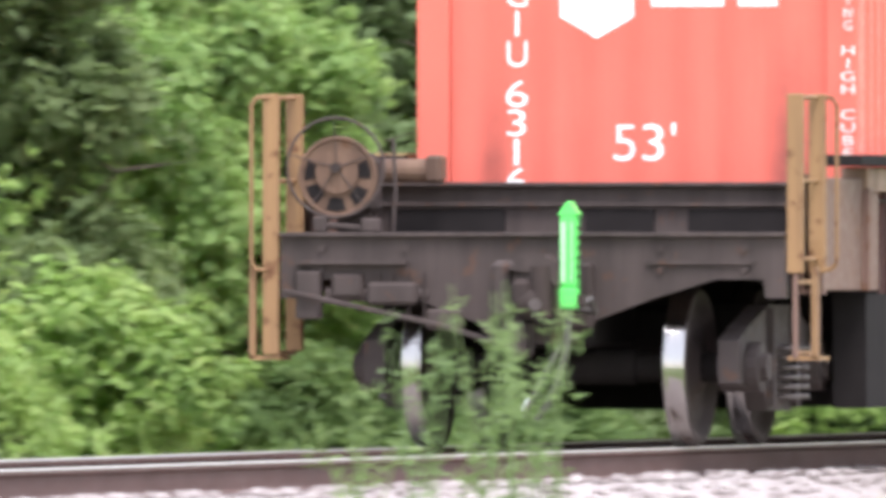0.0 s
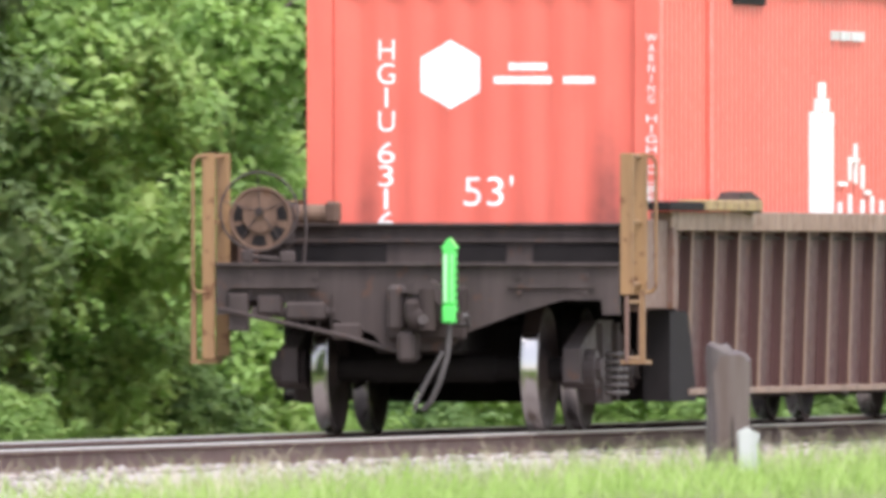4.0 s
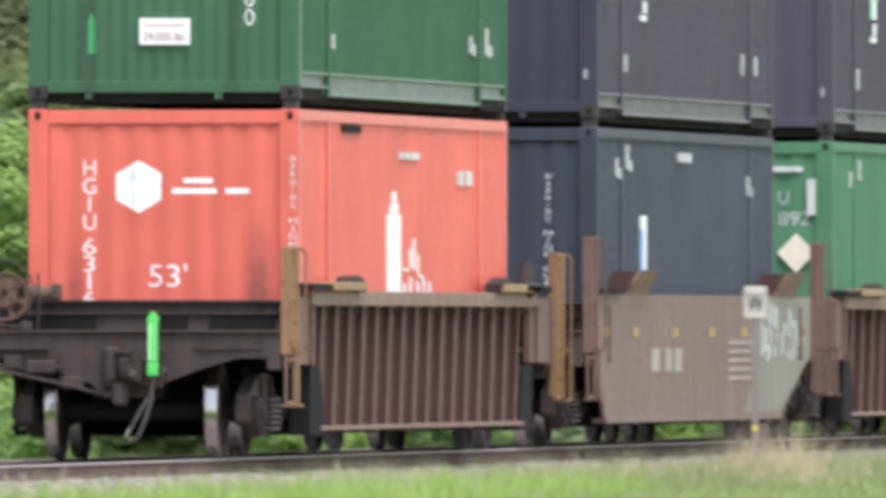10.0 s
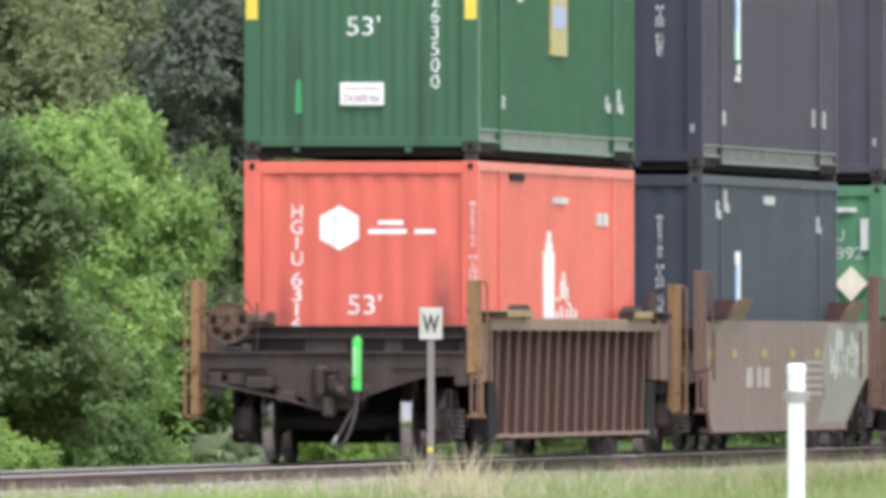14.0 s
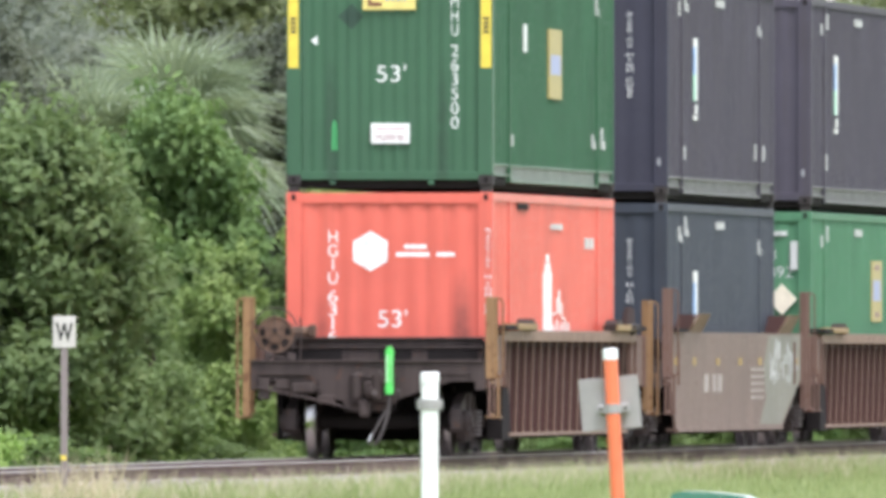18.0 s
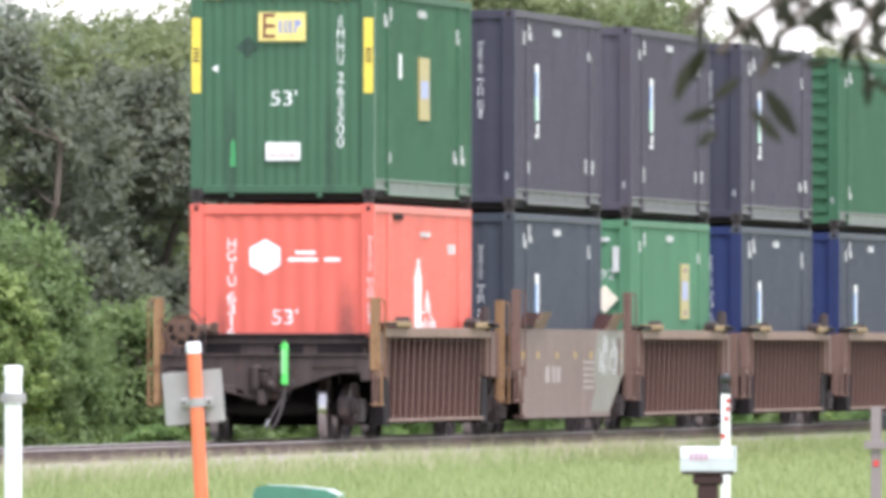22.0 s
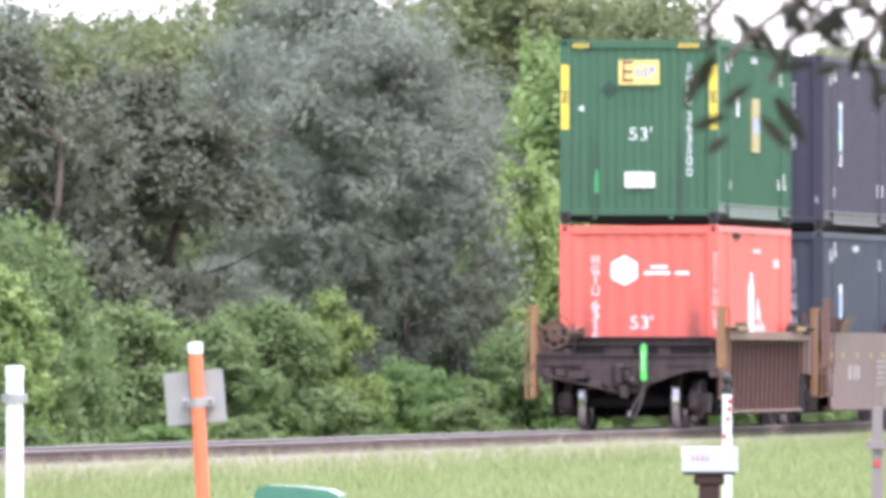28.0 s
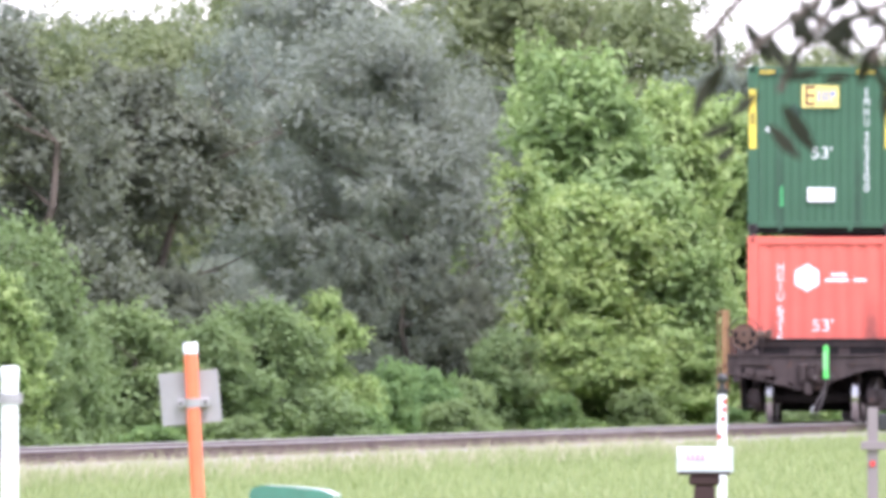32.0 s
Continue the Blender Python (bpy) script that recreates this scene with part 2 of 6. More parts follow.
def stained_paint(name, colour, dirt, smears, soot):
    """Paint with sooty smears that run down the panel, at fixed places on it."""
    m = paint(name, colour, dirt, 0.42, 0.35)
    nt = m.node_tree
    b = nt.nodes["Principled BSDF"]
    old = b.inputs["Base Color"].links[0].from_socket
    co = nt.nodes.new("ShaderNodeTexCoord")
    sep = nt.nodes.new("ShaderNodeSeparateXYZ")
    nt.links.new(co.outputs["Object"], sep.inputs[0])

    def math_node(op, a, v, w=None):
        n = nt.nodes.new("ShaderNodeMath")
        n.operation, n.use_clamp = op, op == "MULTIPLY"
        for k, q in enumerate((a, v, w)):
            if q is None:
                continue
            if isinstance(q, bpy.types.NodeSocket):
                nt.links.new(q, n.inputs[k])
            else:
                n.inputs[k].default_value = q
        return n.outputs[0]

    def smear(x, width, low, high, depth):
        off = math_node("ABSOLUTE", math_node("SUBTRACT", sep.outputs[0], x), 0)
        r = ramp(nt, math_node("DIVIDE", off, width), [(0.25, (1, 1, 1)), (1.0, (0, 0, 0))])
        h = nt.nodes.new("ShaderNodeMapRange")
        h.inputs["From Min"].default_value, h.inputs["From Max"].default_value = high, low
        nt.links.new(sep.outputs[2], h.inputs["Value"])
        return math_node("MULTIPLY", math_node("MULTIPLY", r, h.outputs[0]), depth)
    total = math_node("ADD", smear(*smears[0]), smear(*smears[1]))
    wobble = ramp(nt, noise_of(nt, 6, 4), [(0.3, (0.55, 0.55, 0.55)), (0.7, (1, 1, 1))])
    nt.links.new(mixed(nt, math_node("MULTIPLY", total, wobble), old, soot), b.inputs["Base Color"])
    return m


def ground_material():
    m, nt, b = nodes_of("turf")
    a = ramp(nt, noise_of(nt, 0.25, 5), [(0.3, (0.13, 0.20, 0.05)), (0.7, (0.23, 0.30, 0.10))])
    c = ramp(nt, noise_of(nt, 5.0, 6), [(0.35, (0.55, 0.6, 0.5)), (0.75, (1.15, 1.1, 1.1))])
    nt.links.new(mixed(nt, 1.0, a, c, "MULTIPLY"), b.inputs["Base Color"])
    b.inputs["Roughness"].default_value = 0.9
    bumped(nt, b, noise_of(nt, 12, 5), 0.6, 0.05)
    return m


def stone_material():
    m, nt, b = nodes_of("ballast_stone")
    g = nt.nodes.new("ShaderNodeNewGeometry")
    a = ramp(nt, g.outputs["Random Per Island"], [(0.0, (0.23, 0.195, 0.19)), (0.6, (0.40, 0.355, 0.35)), (1.0, (0.57, 0.525, 0.52))])
    c = ramp(nt, noise_of(nt, 18, 5), [(0.3, (0.72, 0.68, 0.66)), (0.7, (1.05, 1.03, 1.0))])
    nt.links.new(mixed(nt, 1.0, a, c, "MULTIPLY"), b.inputs["Base Color"])
    b.inputs["Roughness"].default_value = 0.85
    bumped(nt, b, noise_of(nt, 22, 5), 0.9, 0.04)
    return m


M["orange_end"] = stained_paint("orange_end_paint", (0.70, 0.142, 0.102), (0.28, 0.075, 0.05), ((0.90, 0.17, 1.25, 2.05, 0.85), (-0.86, 0.12, 1.2, 1.75, 0.6)), (0.13, 0.05, 0.042))
M["green_end"] = stained_paint("green_end_paint", (0.044, 0.116, 0.062), (0.03, 0.06, 0.04), ((-0.73, 0.12, 1.0, 1.72, 0.7), (0.66, 0.11, 1.0, 1.75, 0.6)), (0.022, 0.040, 0.028))
M["turf"] = ground_material()
M["stone"] = stone_material()


# ---- mesh helpers ----
def thing(name, at, label, category, group="", kind=""):
    ob = new(name)
    ob.matrix_basis = at
    return tagged(ob, label, category, group, kind)


def part(name, bm, material, parent, label=""):
    """Links a bmesh as one mesh object under a thing or a part."""
    me = bpy.data.meshes.new(name)
    bm.to_mesh(me)
    bm.free()
    return part_of(name, me, material, parent, label)


def part_of(name, me, material, parent, label=""):
    if material is not None and not me.materials:
        me.materials.append(material)
    ob = new(name, me)
    ob.parent = parent
    return tagged(ob, label)


def box(bm, x0, x1, y0, y1, z0, z1, bevel=0.0):
    r = bmesh.ops.create_cube(bm, size=1, matrix=Matrix.LocRotScale(((x0 + x1) / 2, (y0 + y1) / 2, (z0 + z1) / 2), None, (x1 - x0, y1 - y0, z1 - z0)))
    if bevel:
        edges = list({e for v in r["verts"] for e in v.link_edges})
        bmesh.ops.bevel(bm, geom=edges, offset=bevel, segments=1, affect="EDGES", profile=0.5)
    return bm


def boxed(*size, bevel=0.0):
    return box(bmesh.new(), *size, bevel=bevel)


def tube(bm, a, b, r, r2=None, seg=10):
    a, b = Vector(a), Vector(b)
    q = (b - a).to_track_quat("Z", "Y")
    bmesh.ops.create_cone(bm, cap_ends=True, segments=seg, radius1=r, radius2=r if r2 is None else r2, depth=(b - a).length,
                          matrix=Matrix.LocRotScale((a + b) / 2, q, None))
    return bm


def bent(bm, points, r, seg=8):
    for a, b in zip(points, points[1:]):
        tube(bm, a, b, r, seg=seg)
    return bm


def prism(bm, outline, axis, low, high):
    """A flat outline pushed along an axis ('x': outline in y, z; 'y': in x, z; 'z': in x, y)."""
    def put(p, h):
        return {"x": (h, *p), "y": (p[0], h, p[1]), "z": (*p, h)}[axis]
    a = [bm.verts.new(put(p, low)) for p in outline]
    b = [bm.verts.new(put(p, high)) for p in outline]
    bm.faces.new(a)
    bm.faces.new(b[::-1])
    for i in range(len(a)):
        j = (i + 1) % len(a)
        bm.faces.new((a[i], b[i], b[j], a[j]))
    bmesh.ops.recalc_face_normals(bm, faces=bm.faces)
    return bm


def lathe(bm, profile, seg=36, centre=(0, 0, 0)):
    """Turns a profile of (x, radius) about the x axis."""
    rings = []
    for x, r in profile:
        rings.append([bm.verts.new((centre[0] + x, centre[1] + r * math.cos(2 * math.pi * i / seg), centre[2] + r * math.sin(2 * math.pi * i / seg))) for i in range(seg)])
    for a, b in zip(rings, rings[1:]):
        for i in range(seg):
            j = (i + 1) % seg
            bm.faces.new((a[i], a[j], b[j], b[i])).smooth = True
    bmesh.ops.recalc_face_normals(bm, faces=bm.faces)
    return bm


def ring(bm, centre, radius, r, axis="y", seg=28, sides=6):
    """A thin torus round an axis."""
    c, rows = Vector(centre), []
    for i in range(seg):
        a = 2 * math.pi * i / seg
        row = []
        for j in range(sides):
            b = 2 * math.pi * j / sides
            d, h = radius + r * math.cos(b), r * math.sin(b)
            p = {"y": (d * math.cos(a), h, d * math.sin(a)), "x": (h, d * math.cos(a), d * math.sin(a)), "z": (d * math.cos(a), d * math.sin(a), h)}[axis]
            row.append(bm.verts.new(c + Vector(p)))
        rows.append(row)
    for i in range(seg):
        for j in range(sides):
            bm.faces.new((rows[i][j], rows[(i + 1) % seg][j], rows[(i + 1) % seg][(j + 1) % sides], rows[i][(j + 1) % sides])).smooth = True
    return bm


def raw_mesh(name, verts, faces, size):
    """A mesh from arrays: verts (n, 3), faces (m, size)."""
    me = bpy.data.meshes.new(name)
    me.vertices.add(len(verts))
    me.vertices.foreach_set("co", np.asarray(verts, dtype=np.float32).ravel())
    n = len(faces)
    me.loops.add(n * size)
    me.loops.foreach_set("vertex_index", np.asarray(faces, dtype=np.int32).ravel())
    me.polygons.add(n)
    me.polygons.foreach_set("loop_start", np.arange(0, n * size, size, dtype=np.int32))
    me.update(calc_edges=True)
    me.validate()
    return me


def written(body, size, down=False, spacing=1.0, weight=-0.004):
    """Lettering as a thin mesh in the x-z plane that faces -y; down: one character under the other, from the top."""
    curve = bpy.data.curves.new("lettering", "FONT")
    curve.body = "\n".join(body) if down else body
    curve.size, curve.extrude, curve.align_x = size, 0.002, "CENTER"
    curve.space_line, curve.offset = spacing, weight * size
    ob = bpy.data.objects.new("lettering", curve)
    scene.collection.objects.link(ob)
    bpy.context.view_layer.update()
    me = bpy.data.meshes.new_from_object(ob.evaluated_get(bpy.context.evaluated_depsgraph_get()))
    bpy.data.objects.remove(ob)
    bpy.data.curves.remove(curve)
    me.transform(pose(0, 0, 0, 90))
    return me


def fitted(me, x0, x1, z0, z1, y):
    """Moves and scales lettering into the rectangle x0..x1, z0..z1 at y."""
    n = len(me.vertices)
    co = np.empty(n * 3, dtype=np.float32)
    me.vertices.foreach_get("co", co)
    co = co.reshape(-1, 3)
    lo, hi = co.min(0), co.max(0)
    co[:, 0] = x0 + (co[:, 0] - lo[0]) / max(1e-6, hi[0] - lo[0]) * (x1 - x0)
    co[:, 2] = z0 + (co[:, 2] - lo[2]) / max(1e-6, hi[2] - lo[2]) * (z1 - z0)
    co[:, 1] = y + co[:, 1] - lo[1]
    me.vertices.foreach_set("co", co.ravel())
    me.update()
    return me


# ---- ground, ballast, track ----
def strip(name, section, y0, y1, steps):
    """A sheet with a cross-section of (x, z), drawn along y."""
    ys = np.linspace(y0, y1, steps + 1)
    n = len(section)
    verts = [(x, y, z) for y in ys for x, z in section]
    faces = [(i * n + j, (i + 1) * n + j, (i + 1) * n + j + 1, i * n + j + 1) for i in range(steps) for j in range(n - 1)]
    return raw_mesh(name, verts, [f[::-1] for f in faces], 4)


def flat_mesh_thing(name, me, material, label, kind="structure"):
    me.materials.append(material)
    return tagged(new(name, me), label, kind=kind)


flat_mesh_thing("ground", strip("ground", [(-3500, -0.6), (-70, -0.55), (-44, -0.50), (-39.2, -0.52), (-32.4, -0.50), (-31, -0.36), (-24, -0.36), (-8, -0.44), (3500, -0.44)], -3500, 4500, 40),
                M["turf"], "mown yellow-green grass verge beside the railway")


def bank(x):
    """Height of the ballast bed across the track."""
    d = abs(x - TRACK_X)
    return -0.205 if d < 0.95 else -0.15 if d < 1.6 else max(-0.52, -0.15 - (d - 1.6) * 0.27)


flat_mesh_thing("ballast_bed", strip("ballast_bed", [(TRACK_X + d, bank(TRACK_X + d) - 0.015) for d in (-3.2, -2.5, -1.9, -1.6, -1.0, -0.85, 0, 0.85, 1.0, 1.6, 1.9, 2.5, 3.2)], 60, 1200, 120),
                M["stone"], "pale crushed stone bed under the track")


def loose_stones():
    rng = np.random.default_rng(4)
    n = 20000
    y = 128 + 190 * rng.random(n) ** 1.3
    x = TRACK_X - 1.6 + 4.9 * rng.random(n)
    z = np.array([bank(v) for v in x])
    size = rng.uniform(0.018, 0.040, n)
    base = np.array([(1, 0, 0), (-1, 0, 0), (0, 1, 0), (0, -1, 0), (0, 0, 1), (0, 0, -1)], float)
    tri = np.array([(0, 2, 4), (2, 1, 4), (1, 3, 4), (3, 0, 4), (2, 0, 5), (1, 2, 5), (3, 1, 5), (0, 3, 5)])
    stretch = rng.uniform(0.7, 1.3, (n, 6, 3))
    a = rng.random(n) * 6.28
    v = base[None] * stretch * size[:, None, None]
    rx = v[..., 0] * np.cos(a)[:, None] - v[..., 1] * np.sin(a)[:, None]
    ry = v[..., 0] * np.sin(a)[:, None] + v[..., 1] * np.cos(a)[:, None]
    v = np.stack([rx + x[:, None], ry + y[:, None], v[..., 2] * 0.8 + z[:, None]], -1)
    f = tri[None] + 6 * np.arange(n)[:, None, None]
    return raw_mesh("loose_ballast", v.reshape(-1, 3), f.reshape(-1, 3), 3)


flat_mesh_thing("loose_ballast", loose_stones(), M["stone"], "loose pale grey ballast stones along the track", "stuff")

track = thing("railway_track", pose(TRACK_X, 0, 0), "single railway track with rusty-sided rails on wooden ties", "", kind="structure")
RAIL = [(-0.076, -0.175), (0.076, -0.175), (0.076, -0.162), (0.012, -0.145), (0.010, -0.045), (0.034, -0.032), (0.034, -0.006), (-0.034, -0.006), (-0.034, -0.032), (-0.010, -0.045), (-0.012, -0.145), (-0.076, -0.162)]
HEAD = [(-0.036, -0.012), (0.036, -0.012), (0.035, -0.002), (0.028, 0.0), (-0.028, 0.0), (-0.035, -0.002)]
for side in (-0.7535, 0.7535):
    r = part("rail", prism(bmesh.new(), [(side + a, b) for a, b in RAIL], "y", 60, 1200), M["rail"], track, "rust-brown steel rail")
    part("rail_head", prism(bmesh.new(), [(side + a, b) for a, b in HEAD], "y", 60, 1200), M["rail_head"], r, "worn bright running surface")


# ---- the train ----
L53, W53, H53 = 16.15, 1.295, 2.92
FOLD, PITCH, SET_BACK, SLOPE = 0.021, 0.275, 0.03, 0.20      # folds of the container ends
FOLDS = {}             # spacing of the folds of each container
FLIP = pose(0, L53 + 0.12, 0, 0, 0, 180)
TRAIN = []             # (thing, metres ahead of the tail container's end)


def twin(ob, at=FLIP):
    """The same part again at the other end of its thing."""
    c = ob.copy()
    scene.collection.objects.link(c)
    c.matrix_basis = at @ ob.matrix_basis
    return c


def wheelset(car, y):
    ws = new("wheelset")
    ws.parent = car
    ws.matrix_basis = pose(0.03, y, 0.45)
    me_w = bpy.data.meshes.get("wheel_disc")
    if me_w is None:
        bm = lathe(bmesh.new(), [(-0.065, 0.05), (-0.065, 0.13), (-0.02, 0.16), (-0.015, 0.36), (-0.055, 0.385), (-0.058, 0.43), (-0.05, 0.44)], 40)
        lathe(bm, [(0.065, 0.44), (0.063, 0.38), (0.02, 0.36), (0.015, 0.16), (0.065, 0.13), (0.065, 0.05)], 40)
        bm.to_mesh(bpy.data.meshes.new("wheel_disc"))
        bm = lathe(bmesh.new(), [(-0.052, 0.438), (-0.045, 0.448), (0.036, 0.4505), (0.045, 0.458), (0.055, 0.474), (0.066, 0.470), (0.067, 0.438)], 48)
        bm.to_mesh(bpy.data.meshes.new("wheel_tread"))
        bm = tube(bmesh.new(), (-1.02, 0, 0), (1.02, 0, 0), 0.085, seg=16)
        tube(bm, (-0.45, 0, 0), (0.45, 0, 0), 0.10, seg=16)
        bm.to_mesh(bpy.data.meshes.new("axle_bar"))
        me_w = bpy.data.meshes["wheel_disc"]
    part_of("axle", bpy.data.meshes["axle_bar"], M["under"], ws)
    for sgn in (-1, 1):
        w = part_of("wheel", me_w, M["dark"], ws, "grimy steel railway wheel")
        w.matrix_basis = pose(sgn * 0.765, 0, 0, 0, 0, 0 if sgn < 0 else 180)
        t = part_of("wheel_tread", bpy.data.meshes["wheel_tread"], M["tread"], ws, "polished bright wheel tread")
        t.matrix_basis = w.matrix_basis.copy()
    return ws


def bogie(car, yc):
    """Side frames, springs and bolster of one truck."""
    for sgn in (-0.985, 1.065):
        bm = bmesh.new()
        out = [(-1.06, 0.36), (-1.06, 0.60), (-0.80, 0.68), (-0.30, 0.80), (0.30, 0.80), (0.80, 0.68), (1.06, 0.60), (1.06, 0.36), (0.92, 0.34), (0.55, 0.48), (0.32, 0.20), (-0.32, 0.20), (-0.55, 0.48), (-0.92, 0.34)]
        prism(bm, [(yc + a, b) for a, b in out], "x", sgn * 1.0 - 0.06, sgn * 1.0 + 0.06)
        box(bm, sgn * 1.07 - 0.03, sgn * 1.07 + 0.03, yc - 0.34, yc - 0.27, 0.22, 0.78)
        box(bm, sgn * 1.07 - 0.03, sgn * 1.07 + 0.03, yc + 0.27, yc + 0.34, 0.22, 0.78)
        sf = part("truck_side_frame", bm, M["frame_cast"], car, "cast steel truck side frame caked in grime")
        for dy in (-0.13, 0.13):
            sp = bmesh.new()
            for k in range(6):
                ring(sp, (sgn * 1.10, yc + dy, 0.28 + k * 0.055), 0.085, 0.018, "z", 14, 5)
            part("spring", sp, M["spring"], sf, "coil suspension spring")
        for dy in (-0.8, 0.8):
            bm = tube(bmesh.new(), (sgn * 0.91, yc + dy, 0.45), (sgn * 1.13, yc + dy, 0.45), 0.14, seg=16)
            tube(bm, (sgn * 1.13, yc + dy, 0.45), (sgn * 1.17, yc + dy, 0.45), 0.08, seg=8)
            part("bearing_cap", bm, M["frame_cast"], sf)
    bm = boxed(-1.05, 1.05, yc - 0.2, yc + 0.2, 0.52, 0.80, bevel=0.04)
    part("truck_bolster", bm, M["under"], car)
    for sgn in (-1, 1):
        for dy in (-0.31, 0.31):
            part("brake_shoe", boxed(sgn * 0.765 - 0.05, sgn * 0.765 + 0.05, yc + dy - 0.03, yc + dy + 0.03, 0.34, 0.62, bevel=0.01), M["dark"], car)


def ladder(car, sgn, mat, top):
    """Two tan posts at a corner with rungs and a bent hand rail outside them."""
    bm = boxed(sgn * 1.515 - 0.046, sgn * 1.515 + 0.046, -2.62, -2.57, 0.52 if sgn < 0 else 0.98, top, bevel=0.006)
    post = part("ladder_post", bm, mat, car, "rusty painted corner post")
    bm = boxed(sgn * 1.515 - 0.048, sgn * 1.515 + 0.048, -2.05, -2.0, 0.54 if sgn < 0 else 0.98, top, bevel=0.006)
    part("ladder_post", bm, mat, car, "rusty painted corner post")
    for z in (0.53, 0.93, 1.06, 1.50, top - 0.02):
        part("rung", tube(bmesh.new(), (sgn * 1.515, -2.60, z), (sgn * 1.515, -2.02, z), 0.014, seg=6), mat, post)
    x, y = sgn * 1.625, -2.62 if sgn < 0 else -2.02
    bm = bent(bmesh.new(), [(sgn * 1.515, y, top - 0.02), (x - sgn * 0.03, y, top - 0.02), (x, y, top - 0.06), (x, y, 1.04), (x - sgn * 0.03, y, 1.0), (sgn * 1.515, y, 1.0)], 0.012)
    part("hand_rail", bm, mat, post, "thin bent hand rail")
    if sgn > 0:
        for y in (-2.60, -2.03):
            part("stirrup_leg", boxed(1.50, 1.53, y - 0.01, y + 0.01, 0.50, 0.99, bevel=0.003), M["post_brown"], post, "thin brown stirrup leg")
    bm = boxed(sgn * 1.625 - 0.018, sgn * 1.625 + 0.018, -2.60, -2.56, 0.50, 1.02)
    box(bm, min(sgn * 1.47, sgn * 1.645), max(sgn * 1.47, sgn * 1.645), -2.60, -2.30, 0.49, 0.515)
    part("step", bm, mat, post, "stirrup step")


def platform(car, post_mat, post_top, ribbed):
    """One end of a well car: sill, deck, cross beam, coupler, corner posts."""
    made = []
    right = [(1.46, 1.2), (1.46, 0.84), (1.34, 0.84), (1.33, 0.945), (1.05, 0.945), (0.70, 0.84), (0.32, 0.70), (0.22, 0.58)]
    outline = right + [(-a, b) for a, b in reversed(right)]
    es = part("end_sill", prism(bmesh.new(), outline, "y", -2.60, -2.52), M["sill"], car, "grimy brown end sill plate")
    bm = boxed(-1.46, 1.46, -2.64, -2.2, 1.185, 1.21, bevel=0.004)
    box(bm, 0.66, 1.28, -2.625, -2.59, 1.03, 1.055)
    box(bm, -1.36, -0.72, -2.66, -2.59, 1.03, 1.055)
    part("sill_flange", bm, M["sill"], es)
    bm = bmesh.new()
    for sgn in (-1, 1):
        for z in (1.0, 1.12):
            tube(bm, (sgn * 1.22, -2.62, z), (sgn * 1.22, -2.60, z), 0.02, seg=8)
            tube(bm, (sgn * 0.74, -2.62, z), (sgn * 0.74, -2.60, z), 0.02, seg=8)
    tagged(part("bolts", bm, M["sill"], es), kind="stuff")
    part("end_deck", prism(bmesh.new(), [(-2.5, 1.18), (-2.5, 1.10), (-1.3, 1.10), (-1.3, 1.19)], "x", -1.42, 1.42), M["sill"], car)
    bm = boxed(-1.30, 1.30, -1.34, -1.26, 1.16, 1.47)
    box(bm, -1.32, 1.32, -1.40, -1.0, 1.47, 1.495, bevel=0.004)
    box(bm, -1.32, 1.32, -1.38, -1.25, 1.36, 1.38)
    cb = part("cross_beam", bm, M["sill"], car, "dark cross beam behind the end deck")
    # black panels on the beam stand in for shaded openings
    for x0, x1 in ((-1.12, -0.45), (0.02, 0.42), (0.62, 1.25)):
        part("recess", boxed(x0, x1, -1.36, -1.33, 1.20, 1.34), M["black"], cb, "black panel for a shaded opening in the cross beam")
    # black colour stands in for the shade at the end of the well
    part("end_wall", prism(bmesh.new(), [(-1.42, 0.86), (-1.36, 0.22), (-0.2, 0.20), (0.2, 0.20), (1.36, 0.22), (1.42, 0.86), (1.30, 1.45), (-1.30, 1.45)], "y", -0.02, 0.03), M["black"], car, "end wall of the well, its shade put in as black")
    part("shear_plate", boxed(-1.40, 1.40, -2.5, 0.0, 0.98, 1.05), M["dark"], car)
    bm = boxed(-0.33, 0.33, -2.52, -0.3, 0.56, 1.0, bevel=0.03)
    part("centre_sill", bm, M["under"], car)
    for sgn in (-1, 1):
        a, b = sorted((sgn * 1.41, sgn * 1.49))
        bm = boxed(a, b, -1.95, -0.28, 0.88, 1.52, bevel=0.01)
        box(bm, min(sgn * 1.40, sgn * 1.53), max(sgn * 1.40, sgn * 1.53), -1.95, -1.86, 0.86, 1.54)
        box(bm, min(sgn * 1.40, sgn * 1.53), max(sgn * 1.40, sgn * 1.53), -0.72, -0.62, 0.88, 1.46)
        part("end_gusset", bm, M["post_brown"], car, "brown side plate over the truck")
        if ribbed:
            part("top_bracket", boxed(min(sgn * 1.38, sgn * 1.60), max(sgn * 1.38, sgn * 1.60), -1.25, 0.23, 1.585, 1.65, bevel=0.008), M["black"], car, "black walkway plate")
            bm = boxed(min(sgn * 1.40, sgn * 1.60), max(sgn * 1.40, sgn * 1.60), 0.25, 2.75, 1.585, 1.665, bevel=0.01)
            part("guide_plate", bm, M["car_ochre"], car, "ochre rust-streaked guide plate on the top chord")
            bm = prism(bmesh.new(), [(1.75, 1.66), (1.95, 1.72), (2.35, 1.73), (2.8, 1.67), (2.8, 1.57), (2.45, 1.57)], "x", sgn * 1.5 - 0.08, sgn * 1.5 + 0.08)
            part("guide_shoe", bm, M["dark"], car)
        ladder(car, sgn, post_mat, post_top)
